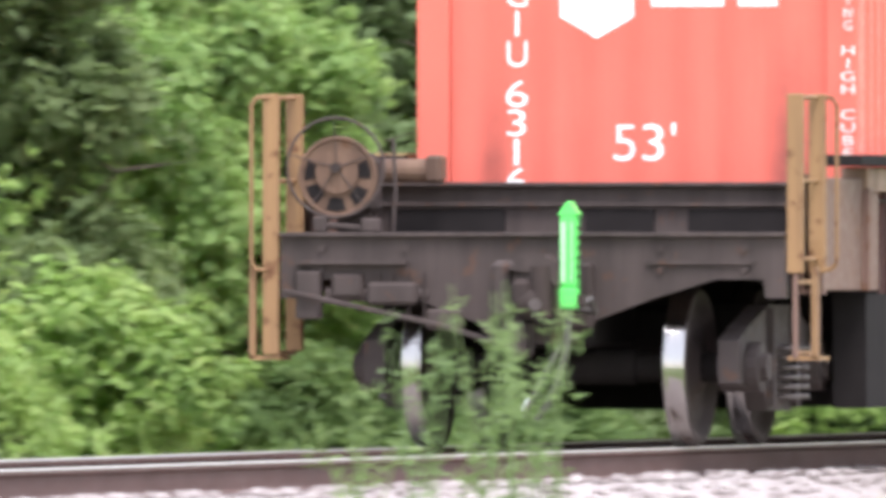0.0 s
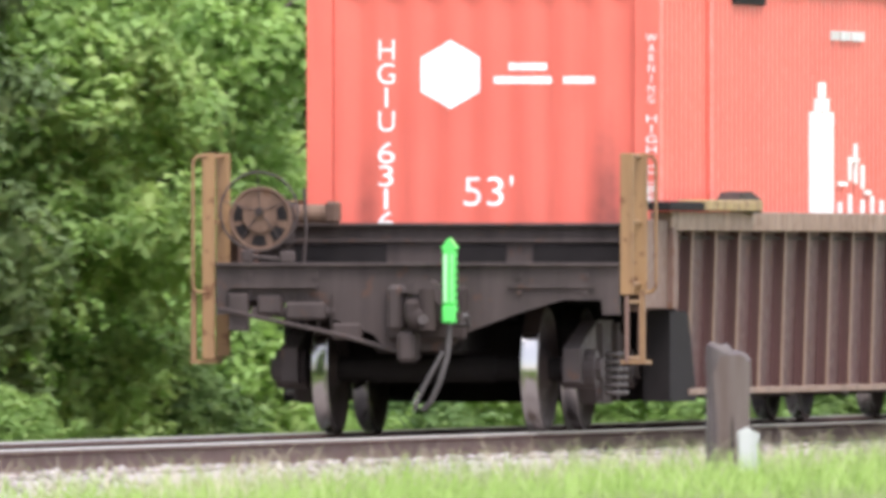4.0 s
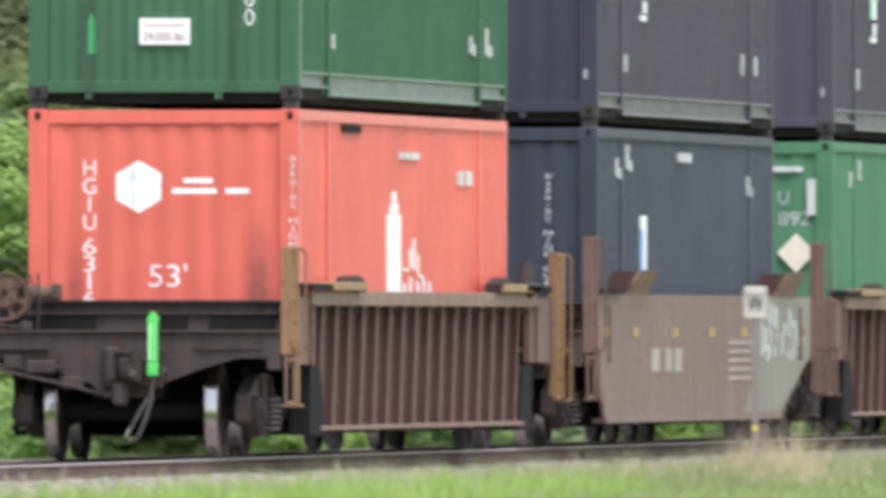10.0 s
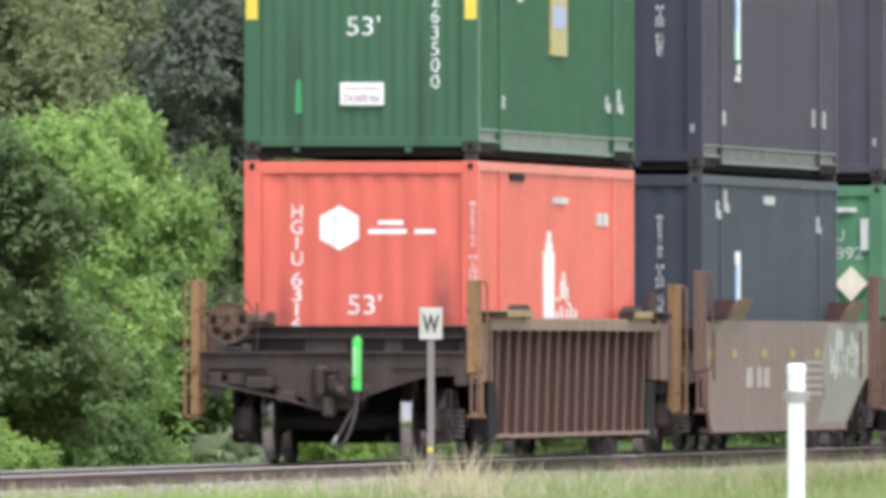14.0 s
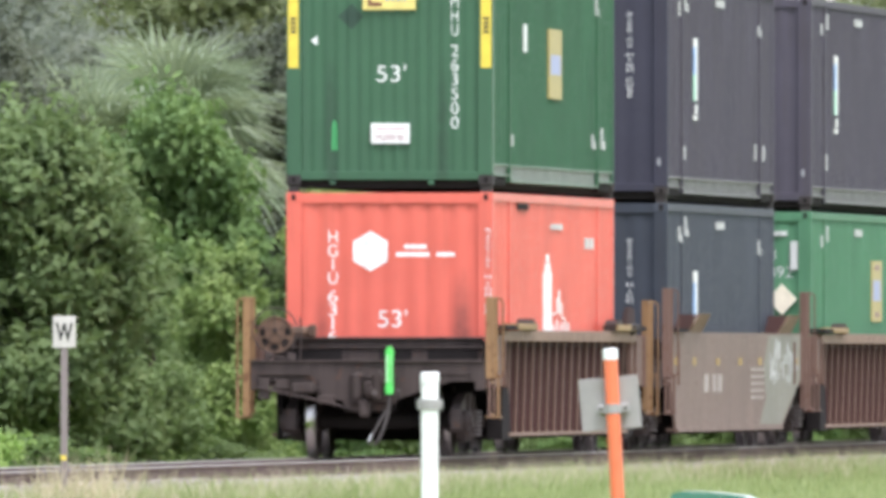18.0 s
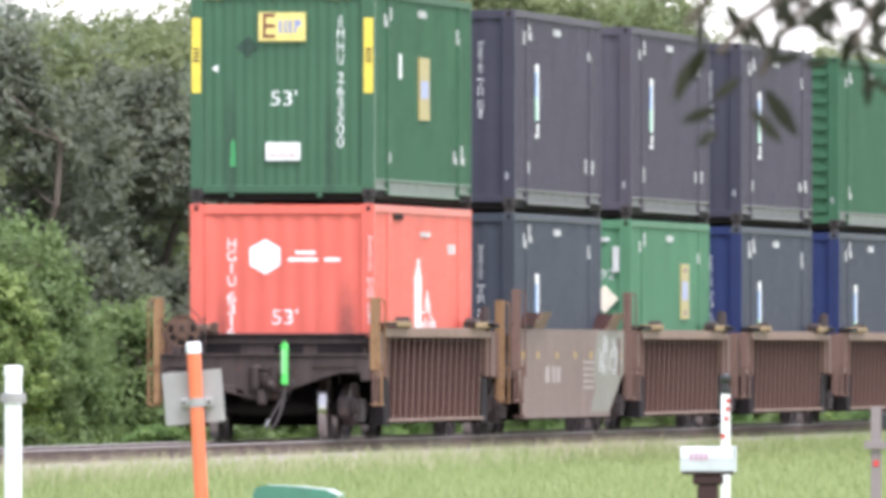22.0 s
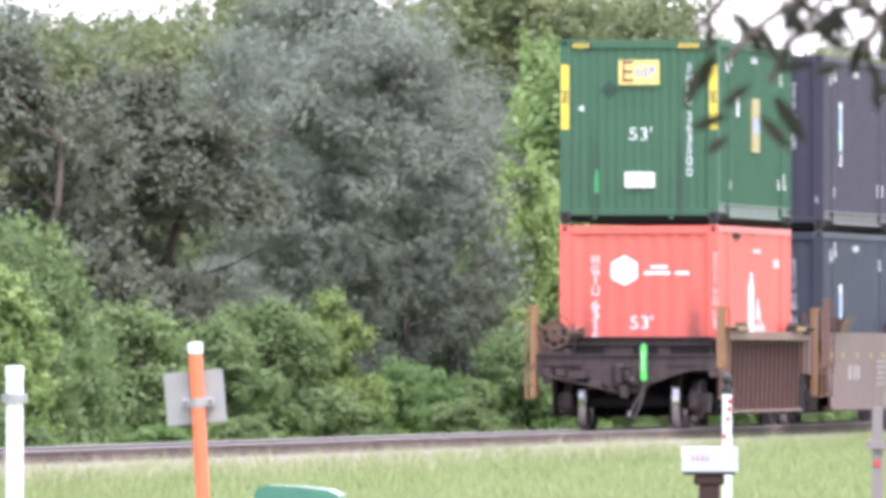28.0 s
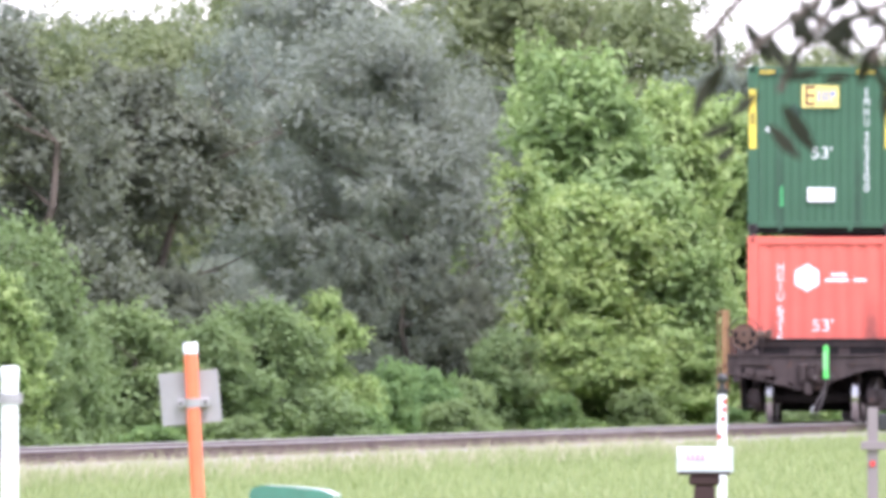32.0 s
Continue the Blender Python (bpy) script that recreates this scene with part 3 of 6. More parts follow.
    # coupler with its knuckle
    def lump(bm, at, size, seg=14):
        bmesh.ops.create_uvsphere(bm, u_segments=seg, v_segments=10, radius=1.0, matrix=Matrix.LocRotScale(at, None, size))
    bm = boxed(-0.11, 0.11, -2.95, -2.4, 0.76, 0.98, bevel=0.03)
    lump(bm, (0.03, -2.96, 0.905), (0.185, 0.11, 0.175))
    box(bm, -0.235, -0.115, -3.06, -2.84, 0.72, 1.055, bevel=0.035)
    prism(bm, [(-0.13, 1.00), (-0.02, 1.085), (0.09, 1.085), (0.17, 1.03), (0.20, 0.94), (0.16, 0.90), (0.10, 0.97), (0.0, 0.985)], "y", -3.08, -2.88)
    cp = part("coupler", bm, M["sill"], car, "grimy rounded cast steel coupler head")
    bm = tube(bmesh.new(), (0.065, -3.06, 0.73), (0.065, -3.06, 1.02), 0.062, seg=14)
    lump(bm, (0.0, -3.07, 0.82), (0.10, 0.06, 0.08))
    box(bm, -0.10, 0.02, -3.12, -3.0, 0.79, 0.95, bevel=0.03)
    part("knuckle", bm, M["dark"], cp, "rusty coupler knuckle")
    part("lock_lift", boxed(-0.16, -0.03, -3.06, -2.78, 0.50, 0.72, bevel=0.03), M["sill"], cp)
    part("yoke_pin", tube(bmesh.new(), (0.045, -3.14, 0.805), (0.045, -3.04, 0.805), 0.036, seg=12), M["spring"], cp, "worn bright pin end")
    part("striker", boxed(-0.30, 0.27, -2.68, -2.58, 0.66, 1.04, bevel=0.02), M["dark"], cp)
    cp.location.x = 0.09
    bm = bent(bmesh.new(), [(-1.42, -2.68, 0.88), (-1.04, -2.70, 0.80), (-0.50, -2.80, 0.69), (-0.09, -2.95, 0.58)], 0.016, 6)
    part("uncoupling_lever", bm, M["sill"], car, "long bent uncoupling rod")
    bm = boxed(-1.36, -1.22, -2.66, -2.56, 0.72, 0.99, bevel=0.01)
    box(bm, -1.16, -0.98, -2.64, -2.5, 0.84, 0.98, bevel=0.02)
    box(bm, -0.95, -0.66, -2.66, -2.5, 0.80, 0.93, bevel=0.02)
    tube(bm, (-1.2, -2.58, 0.86), (-0.6, -2.58, 0.86), 0.04)
    box(bm, -0.62, -0.40, -2.62, -2.5, 0.66, 0.78, bevel=0.02)
    part("brake_rigging", bm, M["sill"], car, "dark brake levers under the sill")
    for k in range(5):
        x = -0.62 - 0.09 * k
        part("brake_rod", tube(bmesh.new(), (x, -2.62, 0.98), (x, -2.62, 0.70 + 0.03 * k), 0.008, seg=5), M["dark"], car)


def hand_brake(car):
    c = (-1.175, -2.46, 1.575)
    bm = boxed(-1.24, -0.96, -2.34, -2.18, 1.30, 1.66, bevel=0.05)
    box(bm, -1.20, -1.0, -2.32, -2.2, 1.20, 1.32)
    hb = part("hand_brake", bm, M["dark"], car, "dark hand brake housing")
    bm = ring(bmesh.new(), c, 0.282, 0.009)
    for k in range(5):
        a = radians(20 + 72 * k)
        tube(bm, (c[0], c[1] + 0.03, c[2]), (c[0] + 0.282 * math.cos(a), c[1], c[2] + 0.282 * math.sin(a)), 0.0035, seg=6)
    part("brake_wheel", bm, M["sill"], hb, "thin five-spoked hand brake wheel")
    o = Vector((c[0], c[1], c[2] - 0.052))
    facing = pose(0, 0, 0, 90)
    bm = bmesh.new()
    bmesh.ops.create_cone(bm, cap_ends=True, segments=32, radius1=0.225, radius2=0.205, depth=0.03, matrix=Matrix.Translation(o + Vector((0, 0.07, 0))) @ facing)
    ring(bm, o + Vector((0, 0.055, 0)), 0.218, 0.014, seg=32)
    bmesh.ops.create_cone(bm, cap_ends=True, segments=28, radius1=0.07, radius2=0.125, depth=0.035, matrix=Matrix.Translation(o + Vector((0, 0.045, 0.03))) @ facing)
    part("brake_gear_cover", bm, M["brake"], hb, "tan dished cover with dark holes")
    # black patches stand for the shade in the cover's holes
    for a in (-93, -146, -40, 14, 168):
        d, e = Vector((math.cos(radians(a)), 0, math.sin(radians(a)))), Vector((-math.sin(radians(a)), 0, math.cos(radians(a))))
        q = [o + d * 0.118 + e * 0.036, o + d * 0.185 + e * 0.058, o + d * 0.195, o + d * 0.185 - e * 0.058, o + d * 0.118 - e * 0.036]
        part("cover_hole", prism(bmesh.new(), [(p.x, p.z) for p in q], "y", c[1] + 0.050, c[1] + 0.07), M["black"], hb)
    part("wheel_hub", tube(bmesh.new(), (c[0], c[1] - 0.01, c[2]), (c[0], c[1] + 0.05, c[2]), 0.03, seg=10), M["dark"], hb)
    bm = bent(bmesh.new(), [(-0.88, -2.3, 1.2), (-0.86, -2.32, 1.45), (-0.87, -2.34, 1.74)], 0.012, 6)
    tube(bm, (-1.30, -2.45, 1.26), (-0.92, -2.45, 1.22), 0.02)
    box(bm, -1.30, -1.22, -2.5, -2.4, 1.21, 1.30, bevel=0.01)
    box(bm, -1.02, -0.92, -2.5, -2.4, 1.21, 1.29, bevel=0.01)
    part("brake_linkage", bm, M["sill"], hb)
    bm = tube(bmesh.new(), (-1.10, -1.6, 1.56), (-0.78, -1.6, 1.56), 0.068, seg=14)
    box(bm, -0.84, -0.75, -1.68, -1.5, 1.49, 1.65, bevel=0.02)
    part("brake_cylinder", bm, M["brake"], hb, "tan brake cylinder")


def ribbed_side(car, sgn):
    x = lambda *v: sorted(sgn * a for a in v)
    n = L53 + 0.45
    bm = prism(bmesh.new(), [(sgn * 1.40, 1.44), (sgn * 1.36, 0.27), (sgn * 1.33, 0.27), (sgn * 1.37, 1.44)], "y", 0.25, n - 0.55)
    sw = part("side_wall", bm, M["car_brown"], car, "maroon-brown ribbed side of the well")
    bm = boxed(*x(1.36, 1.52), -0.72, n + 0.42, 1.44, 1.58, bevel=0.008)
    part("top_chord", bm, M["car_tan"], car, "tan weathered top chord")
    part("bottom_flange", boxed(*x(1.33, 1.49), 0.22, n - 0.52, 0.255, 0.30, bevel=0.005), M["car_rib"], sw)
    rib = bpy.data.meshes.get("rib_%d" % sgn)
    if rib is None:
        # dark webs and pale flanges carry shade and light in their colours
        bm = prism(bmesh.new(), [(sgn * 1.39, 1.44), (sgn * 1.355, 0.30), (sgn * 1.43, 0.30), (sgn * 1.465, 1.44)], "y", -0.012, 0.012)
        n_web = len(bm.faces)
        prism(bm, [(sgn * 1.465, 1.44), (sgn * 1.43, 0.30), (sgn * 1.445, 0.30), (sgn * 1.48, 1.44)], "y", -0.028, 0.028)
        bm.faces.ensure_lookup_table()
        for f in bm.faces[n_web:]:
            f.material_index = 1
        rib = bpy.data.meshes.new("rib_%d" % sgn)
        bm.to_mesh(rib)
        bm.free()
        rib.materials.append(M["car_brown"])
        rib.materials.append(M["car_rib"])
    for k in range(16):
        o = part_of("rib", rib, None, sw)
        o.location = (0, 0.42 + k * 1.02, 0)
    # black plates draw the shade in the well's corners
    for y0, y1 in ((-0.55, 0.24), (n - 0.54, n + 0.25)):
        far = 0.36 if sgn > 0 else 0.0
        part("well_corner", prism(bmesh.new(), [(y0, 0.86), (y0, 0.21), (y1 + far, 0.21), (y1 + 0.02, 0.80), (y1 - 0.08, 0.86)] if y0 < 1 else [(y1, 0.86), (y1, 0.21), (y0 - 0.36, 0.21), (y0 - 0.02, 0.80), (y0 + 0.08, 0.86)], "x", *x(1.28, 1.475 if sgn > 0 else 1.35)), M["black"], sw, "corner of the well, its deep shade put in as black")
    bm = tube(bmesh.new(), (sgn * 1.49, n - 0.55, 1.58), (sgn * 1.49, n - 0.35, 1.86), 0.10, 0.075, 12)
    box(bm, *x(1.40, 1.60), n - 1.2, n + 0.1, 1.58, 1.68, bevel=0.02)
    part("guide_cone", bm, M["dark"], car, "dark round guide at the well's forward corner")
    bm = bmesh.new()
    tube(bm, (sgn * 1.43, -0.2, 1.39), (sgn * 1.43, n - 0.1, 1.39), 0.012, seg=5)
    part("air_pipe", bm, M["dark"], sw)


def smooth_side(car, sgn):
    a, b = sorted((sgn * 1.46, sgn * 1.50))
    out = [(-1.5, 1.58), (18.2, 1.58), (18.2, 0.95), (17.4, 0.80), (15.1, 0.27), (-0.9, 0.27), (-1.5, 0.80)]
    sw = part("side_wall", prism(bmesh.new(), out, "x", a, b), M["car_pale"], car, "pale brown smooth side plate")
    part("bottom_flange", boxed(*sorted((sgn * 1.36, sgn * 1.52)), -0.9, 15.1, 0.25, 0.31, bevel=0.005), M["car_pale"], sw)
    e = 0.004
    f0, f1 = sorted((sgn * 1.50, sgn * (1.50 + e)))
    out = [(13.0, 1.55), (17.9, 1.55), (17.9, 0.93), (17.2, 0.78), (15.0, 0.33), (11.6, 0.33), (12.6, 0.7), (12.2, 1.1)]
    part("paint_patch", prism(bmesh.new(), out, "x", f0, f1), M["car_patch"], sw, "grey-green overpainted patch")
    k0, k1 = sorted((sgn * 1.505, sgn * 1.509))
    for y in (-1.0, 1.7, 5.2, 8.6, 11.6, 17.3):
        part("reflector", boxed(k0, k1, y - 0.25, y + 0.25, 1.14, 1.24), M["reflector_dull"], sw, "faded yellow reflector strip")
    for y0, y1, z0, z1 in ((3.0, 3.8, 0.78, 1.02), (4.3, 4.9, 0.78, 1.02), (5.1, 5.8, 0.78, 1.02)):
        part("car_lettering", boxed(k0, k1, y0, y1, z0, z1), M["stencil"], sw, "faded white stencilled lettering")
    for k in range(5):
        part("data_bar", boxed(k0, k1, 10.2, 12.2, 0.68 + 0.095 * k, 0.72 + 0.095 * k), M["stencil"], sw)
    bm = bmesh.new()
    rng = random.Random(5)
    for k in range(26):
        y, z, h = 13.2 + rng.random() * 4.2, 0.85 + rng.random() * 0.4, 0.1 + rng.random() * 0.25
        box(bm, k0, k1, y, y + 0.07 + 0.1 * rng.random(), z, z + h)
    tagged(part("spray_paint", bm, M["white_worn"], sw, "pale sprayed scrawl"), kind="stuff")
    for y in (0.9, 14.6):
        bm = bmesh.new()
        v = [bm.verts.new((sgn * a, y + b, z)) for a, b, z in ((1.47, 0, 1.58), (1.50, 0, 1.58), (1.65, 0.1, 1.83), (1.62, 0.1, 1.83), (1.47, 1.9, 1.58), (1.50, 1.9, 1.58), (1.65, 1.7, 1.83), (1.62, 1.7, 1.83))]
        for q in ((0, 1, 2, 3), (4, 7, 6, 5), (0, 4, 5, 1), (1, 5, 6, 2), (2, 6, 7, 3), (3, 7, 4, 0)):
            bm.faces.new([v[k] for k in q])
        bmesh.ops.recalc_face_normals(bm, faces=bm.faces)
        w = part("guide_wing", bm, M["car_tan"], car, "tan flared guide wing")
        out = [(sgn * 1.30, 1.58), (sgn * 1.47, 1.58), (sgn * 1.62, 1.82), (sgn * 1.36, 1.82)]
        part("wing_gusset", prism(bmesh.new(), out, "y", y - 0.03, y), M["car_brown"], w, "maroon gusset of the wing")
    part("walk_plate", boxed(*sorted((sgn * 1.36, sgn * 1.56)), -1.5, 0.4, 1.585, 1.63), M["black"], car, "black walkway plate")


def well_car(at, ribbed, label, brake, post_mat, post_top):
    car = thing("well_car", at, label, "railcar", "well cars of the train")
    platform(car, post_mat, post_top, ribbed)
    first = list(car.children)
    for ob in first:
        c = twin(ob)
        for sub in ob.children:
            s = sub.copy()
            scene.collection.objects.link(s)
            s.parent = c
    if brake:
        hand_brake(car)
    for sgn in (-1, 1):
        (ribbed_side if ribbed else smooth_side)(car, sgn)
    bm = boxed(-1.34, 1.34, 0.02, L53 + 0.1, 0.30, 0.384)
    for k in range(7):
        box(bm, -1.33, 1.33, 0.6 + 2.45 * k, 0.9 + 2.45 * k, 0.22, 0.28)
    part("well_floor", bm, M["dark"], car)
    for yc in (-1.25, L53 + 1.37):
        bogie(car, yc)
        for dy in (-0.8, 0.8):
            wheelset(car, yc + dy)
    return car


def corrugated(width, pitch, depth, z0, z1, y, slope=0.12):
    """A folded sheet in x and z, outer folds at y, inner ones depth behind."""
    xs, k = [], 0
    n = max(1, round(width / pitch))
    p = width / n
    for i in range(n):
        a = -width / 2 + i * p
        xs += [(a, 0), (a + 0.34 * p, 0), (a + (0.34 + slope) * p, 1), (a + (1 - slope) * p, 1)]
    xs.append((width / 2, 0))
    v = [(x, y + d * depth, z) for x, d in xs for z in (z0, z1)]
    f = [(2 * i, 2 * i + 2, 2 * i + 3, 2 * i + 1) for i in range(len(xs) - 1)]
    return v, f


def container(s, z, mat, end_mat, label, side_pitch=0.13, door=False, recess=None, lip=None, pitch=PITCH):
    c = thing("shipping_container", pose(0, 0, 0), label, "container", "containers on the train")
    FOLDS[c.name] = pitch
    TRAIN.append((c, s + 0.06, z))
    for sx in (-1, 1):
        for y0 in (0.0, L53 - 0.17):
            a, b = sorted((sx * W53, sx * (W53 - 0.19)))
            part("corner_post", boxed(a, b, y0, y0 + 0.17, 0.12, H53 - 0.11, bevel=0.006), end_mat if y0 == 0 else mat, c)
            for zz in (0.0, H53 - 0.12):
                a, b = sorted((sx * (W53 + 0.004), sx * (W53 - 0.18)))
                yy = (y0 - 0.004, y0 + 0.178)
                bm = boxed(a, b, *yy, zz, zz + 0.118, bevel=0.008)
                cc = part("corner_casting", bm, M["casting"] if zz == 0 else mat, c)
                if y0 == 0:
                    # black patch for the shade inside the casting's opening
                    part("casting_hole", prism(bmesh.new(), [((a + b) / 2 + 0.032 * math.cos(t * 0.7854), zz + 0.06 + 0.045 * math.sin(t * 0.7854)) for t in range(8)], "y", -0.006, 0.01), M["black"], cc)
        # long sides with their rails and the lifting posts at forty feet
        v, f = corrugated(L53 - 0.34, side_pitch, 0.03, 0.26 if recess else 0.16, H53 - 0.10, 0)
        me = raw_mesh("side_wall", v, f, 4)
        me.transform(pose(sx * (W53 - 0.015), L53 / 2, 0, 0, 0, 90 * sx))
        sw = part_of("side_wall", me, mat, c)
        a, b = sorted((sx * (W53 - 0.10), sx * (W53 + 0.002)))
        part("top_rail", boxed(a, b, 0.17, L53 - 0.17, H53 - 0.11, H53 - 0.005, bevel=0.005), mat, c)
        if recess:
            w0, w1 = sorted((sx * (W53 - 0.09), sx * (W53 - 0.035)))
            rail = part("bottom_rail", boxed(w0, w1, 0.17, L53 - 0.17, 0.05, 0.25), recess, c, "dented grey web of the bottom rail")
            for y0, y1, z0, z1 in ((2.2, L53 - 2.3, 0.235, 0.262), (2.2, L53 - 2.3, 0.04, 0.075), (0.17, 2.1, 0.235, 0.262), (L53 - 2.2, L53 - 0.17, 0.235, 0.262), (0.17, 2.1, 0.11, 0.14), (L53 - 2.2, L53 - 0.17, 0.11, 0.14)):
                part("flange", boxed(a, b, y0, y1, z0, z1, bevel=0.004), lip, rail, "paler edge of the bottom rail")
            # black boxes fill the gap under the rail with its shade
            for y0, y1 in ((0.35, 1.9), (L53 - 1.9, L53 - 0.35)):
                part("lifting_pocket", boxed(w0 - 0.01, w1 + 0.01, y0, y1, 0.0, 0.108), M["black"], rail, "black box for the shaded gap under the rail")
        else:
            part("bottom_rail", boxed(a, b, 0.17, L53 - 0.17, 0.05, 0.18, bevel=0.005), mat, c)
        for yy in (2.15, L53 - 2.25):
            part("lifting_post", boxed(min(a, b) if sx < 0 else W53 - 0.03, W53 + 0.012 if sx > 0 else -W53 + 0.03, yy - 0.06, yy + 0.06, 0.05, H53 - 0.1), mat, sw)
    # ends
    for y, flip, m2 in ((0.0, 1, end_mat), (L53, -1, mat)):
        v, f = corrugated(2.20, pitch, FOLD, 0.13, H53 - 0.13, 0, SLOPE)
        me = raw_mesh("end_wall", v, f, 4)
        me.transform(pose(0, y + flip * SET_BACK, 0, 0, 0, 0 if flip > 0 else 180))
        part_of("end_wall", me, m2, c)
        y0, y1 = sorted((y + flip * 0.005, y + flip * 0.13))
        part("end_top_rail", boxed(-W53 + 0.18, W53 - 0.18, y0, y1, H53 - 0.14, H53 - 0.01, bevel=0.006), m2, c)
        part("end_bottom_rail", boxed(-W53 + 0.18, W53 - 0.18, y0, y1, 0.06, 0.17, bevel=0.006), m2, c)
        for x in (-0.72, 0.52):
            part("foot", boxed(x - 0.035, x + 0.035, y0, y1, 0.0, 0.06), m2, c)
    part("roof", boxed(-W53 + 0.09, W53 - 0.09, 0.1, L53 - 0.1, H53 - 0.03, H53 - 0.012), mat, c)
    part("underframe", boxed(-W53 + 0.12, W53 - 0.12, 0.06, L53 - 0.1, -0.04 if z > 2 else 0.03, 0.14), M["under"], c)
    if z > 2:
        for sx in (-1, 1):
            for y0 in (0.02, L53 - 0.16):
                a, b = sorted((sx * (W53 - 0.02), sx * (W53 - 0.16)))
                part("stacking_lock", boxed(a, b, y0, y0 + 0.14, BOT + H53 - TOP, 0.0), M["casting"], c)
    if door:
        for x in (-0.75, -0.35, 0.35, 0.75):
            part("lock_bar", tube(bmesh.new(), (x, -0.02, 0.12), (x, -0.02, H53 - 0.12), 0.02), M["casting"], c)
        bm = bmesh.new()
        for k in range(11):
            box(bm, -1.08, 1.08, -0.012, 0.03, 0.25 + 0.235 * k, 0.34 + 0.235 * k)
        part("door_slats", bm, mat, c)
    return c


def wall_at(x, pitch):
    """How far the folded end wall lies behind the corner posts at x."""
    if abs(x) > 1.1:
        return 0.0
    u = (x + 1.1) / pitch % 1.0
    return SET_BACK + FOLD * max(0.0, min(1.0, (u - 0.34) / SLOPE, (1.0 - u) / SLOPE))


def on_folds(me, pitch):
    """Lays flat lettering or a painted shape onto the folds of the end wall."""
    bm = bmesh.new()
    bm.from_mesh(me)
    xs = [v.co.x for v in bm.verts]
    for k in range(round(2.2 / pitch)):
        for u in (0.0, 0.34, 0.34 + SLOPE, 1.0 - SLOPE):
            x = -1.1 + pitch * (k + u)
            if min(xs) < x < max(xs):
                bmesh.ops.bisect_plane(bm, geom=bm.verts[:] + bm.edges[:] + bm.faces[:], plane_co=(x, 0, 0), plane_no=(1, 0, 0))
    for v in bm.verts:
        v.co.y += wall_at(v.co.x, pitch)
    bm.to_mesh(me)
    bm.free()
    return me


def on_end(c, name, me, mat, label=""):
    return part_of(name, on_folds(me, FOLDS[c.name]), mat, c, label)


def shape_end(c, name, outline, mat, label=""):
    """A painted shape of (x, z) corners on the end wall."""
    bm = prism(bmesh.new(), outline, "y", -0.003, 0.004)
    me = bpy.data.meshes.new(name)
    bm.to_mesh(me)
    bm.free()
    return on_end(c, name, me, mat, label)


def bar_end(c, name, mat, x0, x1, z0, z1, label="", y=-0.004):
    return part(name, boxed(x0, x1, y, y + 0.066, z0, z1), mat, c, label)


def bars_side(c, name, mat, rows, label="", x=W53 + 0.002):
    for y0, y1, z0, z1 in rows:
        part(name, boxed(x - 0.02, x + 0.003, y0, y1, z0, z1), mat, c, label)


def warning_text(c, x0, x1, z0, z1, mat):
    step = (z1 - z0) / 17
    z = z1
    for word in ("WARNING", "HIGH", "CUBE"):
        h = step * len(word)
        on_end(c, "warning_lettering", fitted(written(word, 0.1, True, 0.9), x0, x1, z - h + 0.2 * step, z, -0.008), mat, "white vertical warning lettering")
        z -= h + step


def side_marks(c, seed, mat):
    """The small unreadable white markings of a container's side."""
    rng = random.Random(seed)
    rows = []
    for y, z in ((1.75, 2.42), (2.65, 2.50), (13.75, 2.28), (2.5, 0.50), (13.2, 0.56), (14.5, 0.56)):
        h = rng.uniform(0.14, 0.26)
        rows.append((y, y + 0.11, z, z + h))
        if rng.random() < 0.6:
            rows.append((y + 0.22, y + 0.40, z - 0.02, z + 0.09))
    rows += [(7.3 + 0.42 * k, 7.58 + 0.42 * k, 2.60, 2.70) for k in range(3)]
    bars_side(c, "side_marking", mat, rows, "small white side marking")


BOT, TOP = 0.385, 3.40
S2, S3, S4, S5, S6 = 23.8, 45.9, 69.0, 91.6, 114.4

# the tail car and its two containers
for s, ribbed, brake, top, label in ((0.0, True, True, 1.99, "last well car of the train, grimy brown with tan posts"),
                                (S2, False, False, 2.16, "pale brown smooth-sided well car with sprayed scrawl"),
                                (S3, True, False, 1.55, "maroon-brown ribbed well car behind the pale one"),
                                (S4, True, False, 1.55, "maroon-brown ribbed well car"),
                                (S5, True, False, 1.55, "maroon-brown ribbed well car"),
                                (S6, True, False, 1.55, "maroon-brown ribbed well car")):
    TRAIN.append((well_car(pose(0, 0, 0), ribbed, label, brake, M["post"] if s == 0 else M["post_brown"], top), s, 0.0))

c = container(0, BOT, M["orange"], M["orange_end"], "bright orange-red 53-foot container with white lettering", 0.20)
on_end(c, "number_lettering", fitted(written("HGIU", 0.2, True, 0.80), -0.777, -0.655, 1.774, 2.435, -0.003), M["white"], "white vertical lettering")
on_end(c, "number_lettering", fitted(written("6316", 0.2, True, 0.76), -0.777, -0.655, 1.043, 1.695, -0.003), M["white"], "white vertical numerals")
on_end(c, "size_lettering", fitted(written("53'", 0.2), -0.148, 0.215, 1.235, 1.452, -0.003), M["white"], "white size numerals")
shape_end(c, "hexagon_emblem", [(-0.245 + 0.250 * math.sin(k * math.pi / 3), 2.184 + 0.250 * math.cos(k * math.pi / 3)) for k in range(6)], M["white"], "large white hexagon emblem")
for x0, x1, z0, z1 in ((0.180, 0.460, 2.215, 2.268), (0.075, 0.495, 2.118, 2.17), (0.585, 0.815, 2.118, 2.17)):
    shape_end(c, "word_bar", [(x0, z0), (x1, z0), (x1, z1), (x0, z1)], M["white"], "white word bar beside the emblem")
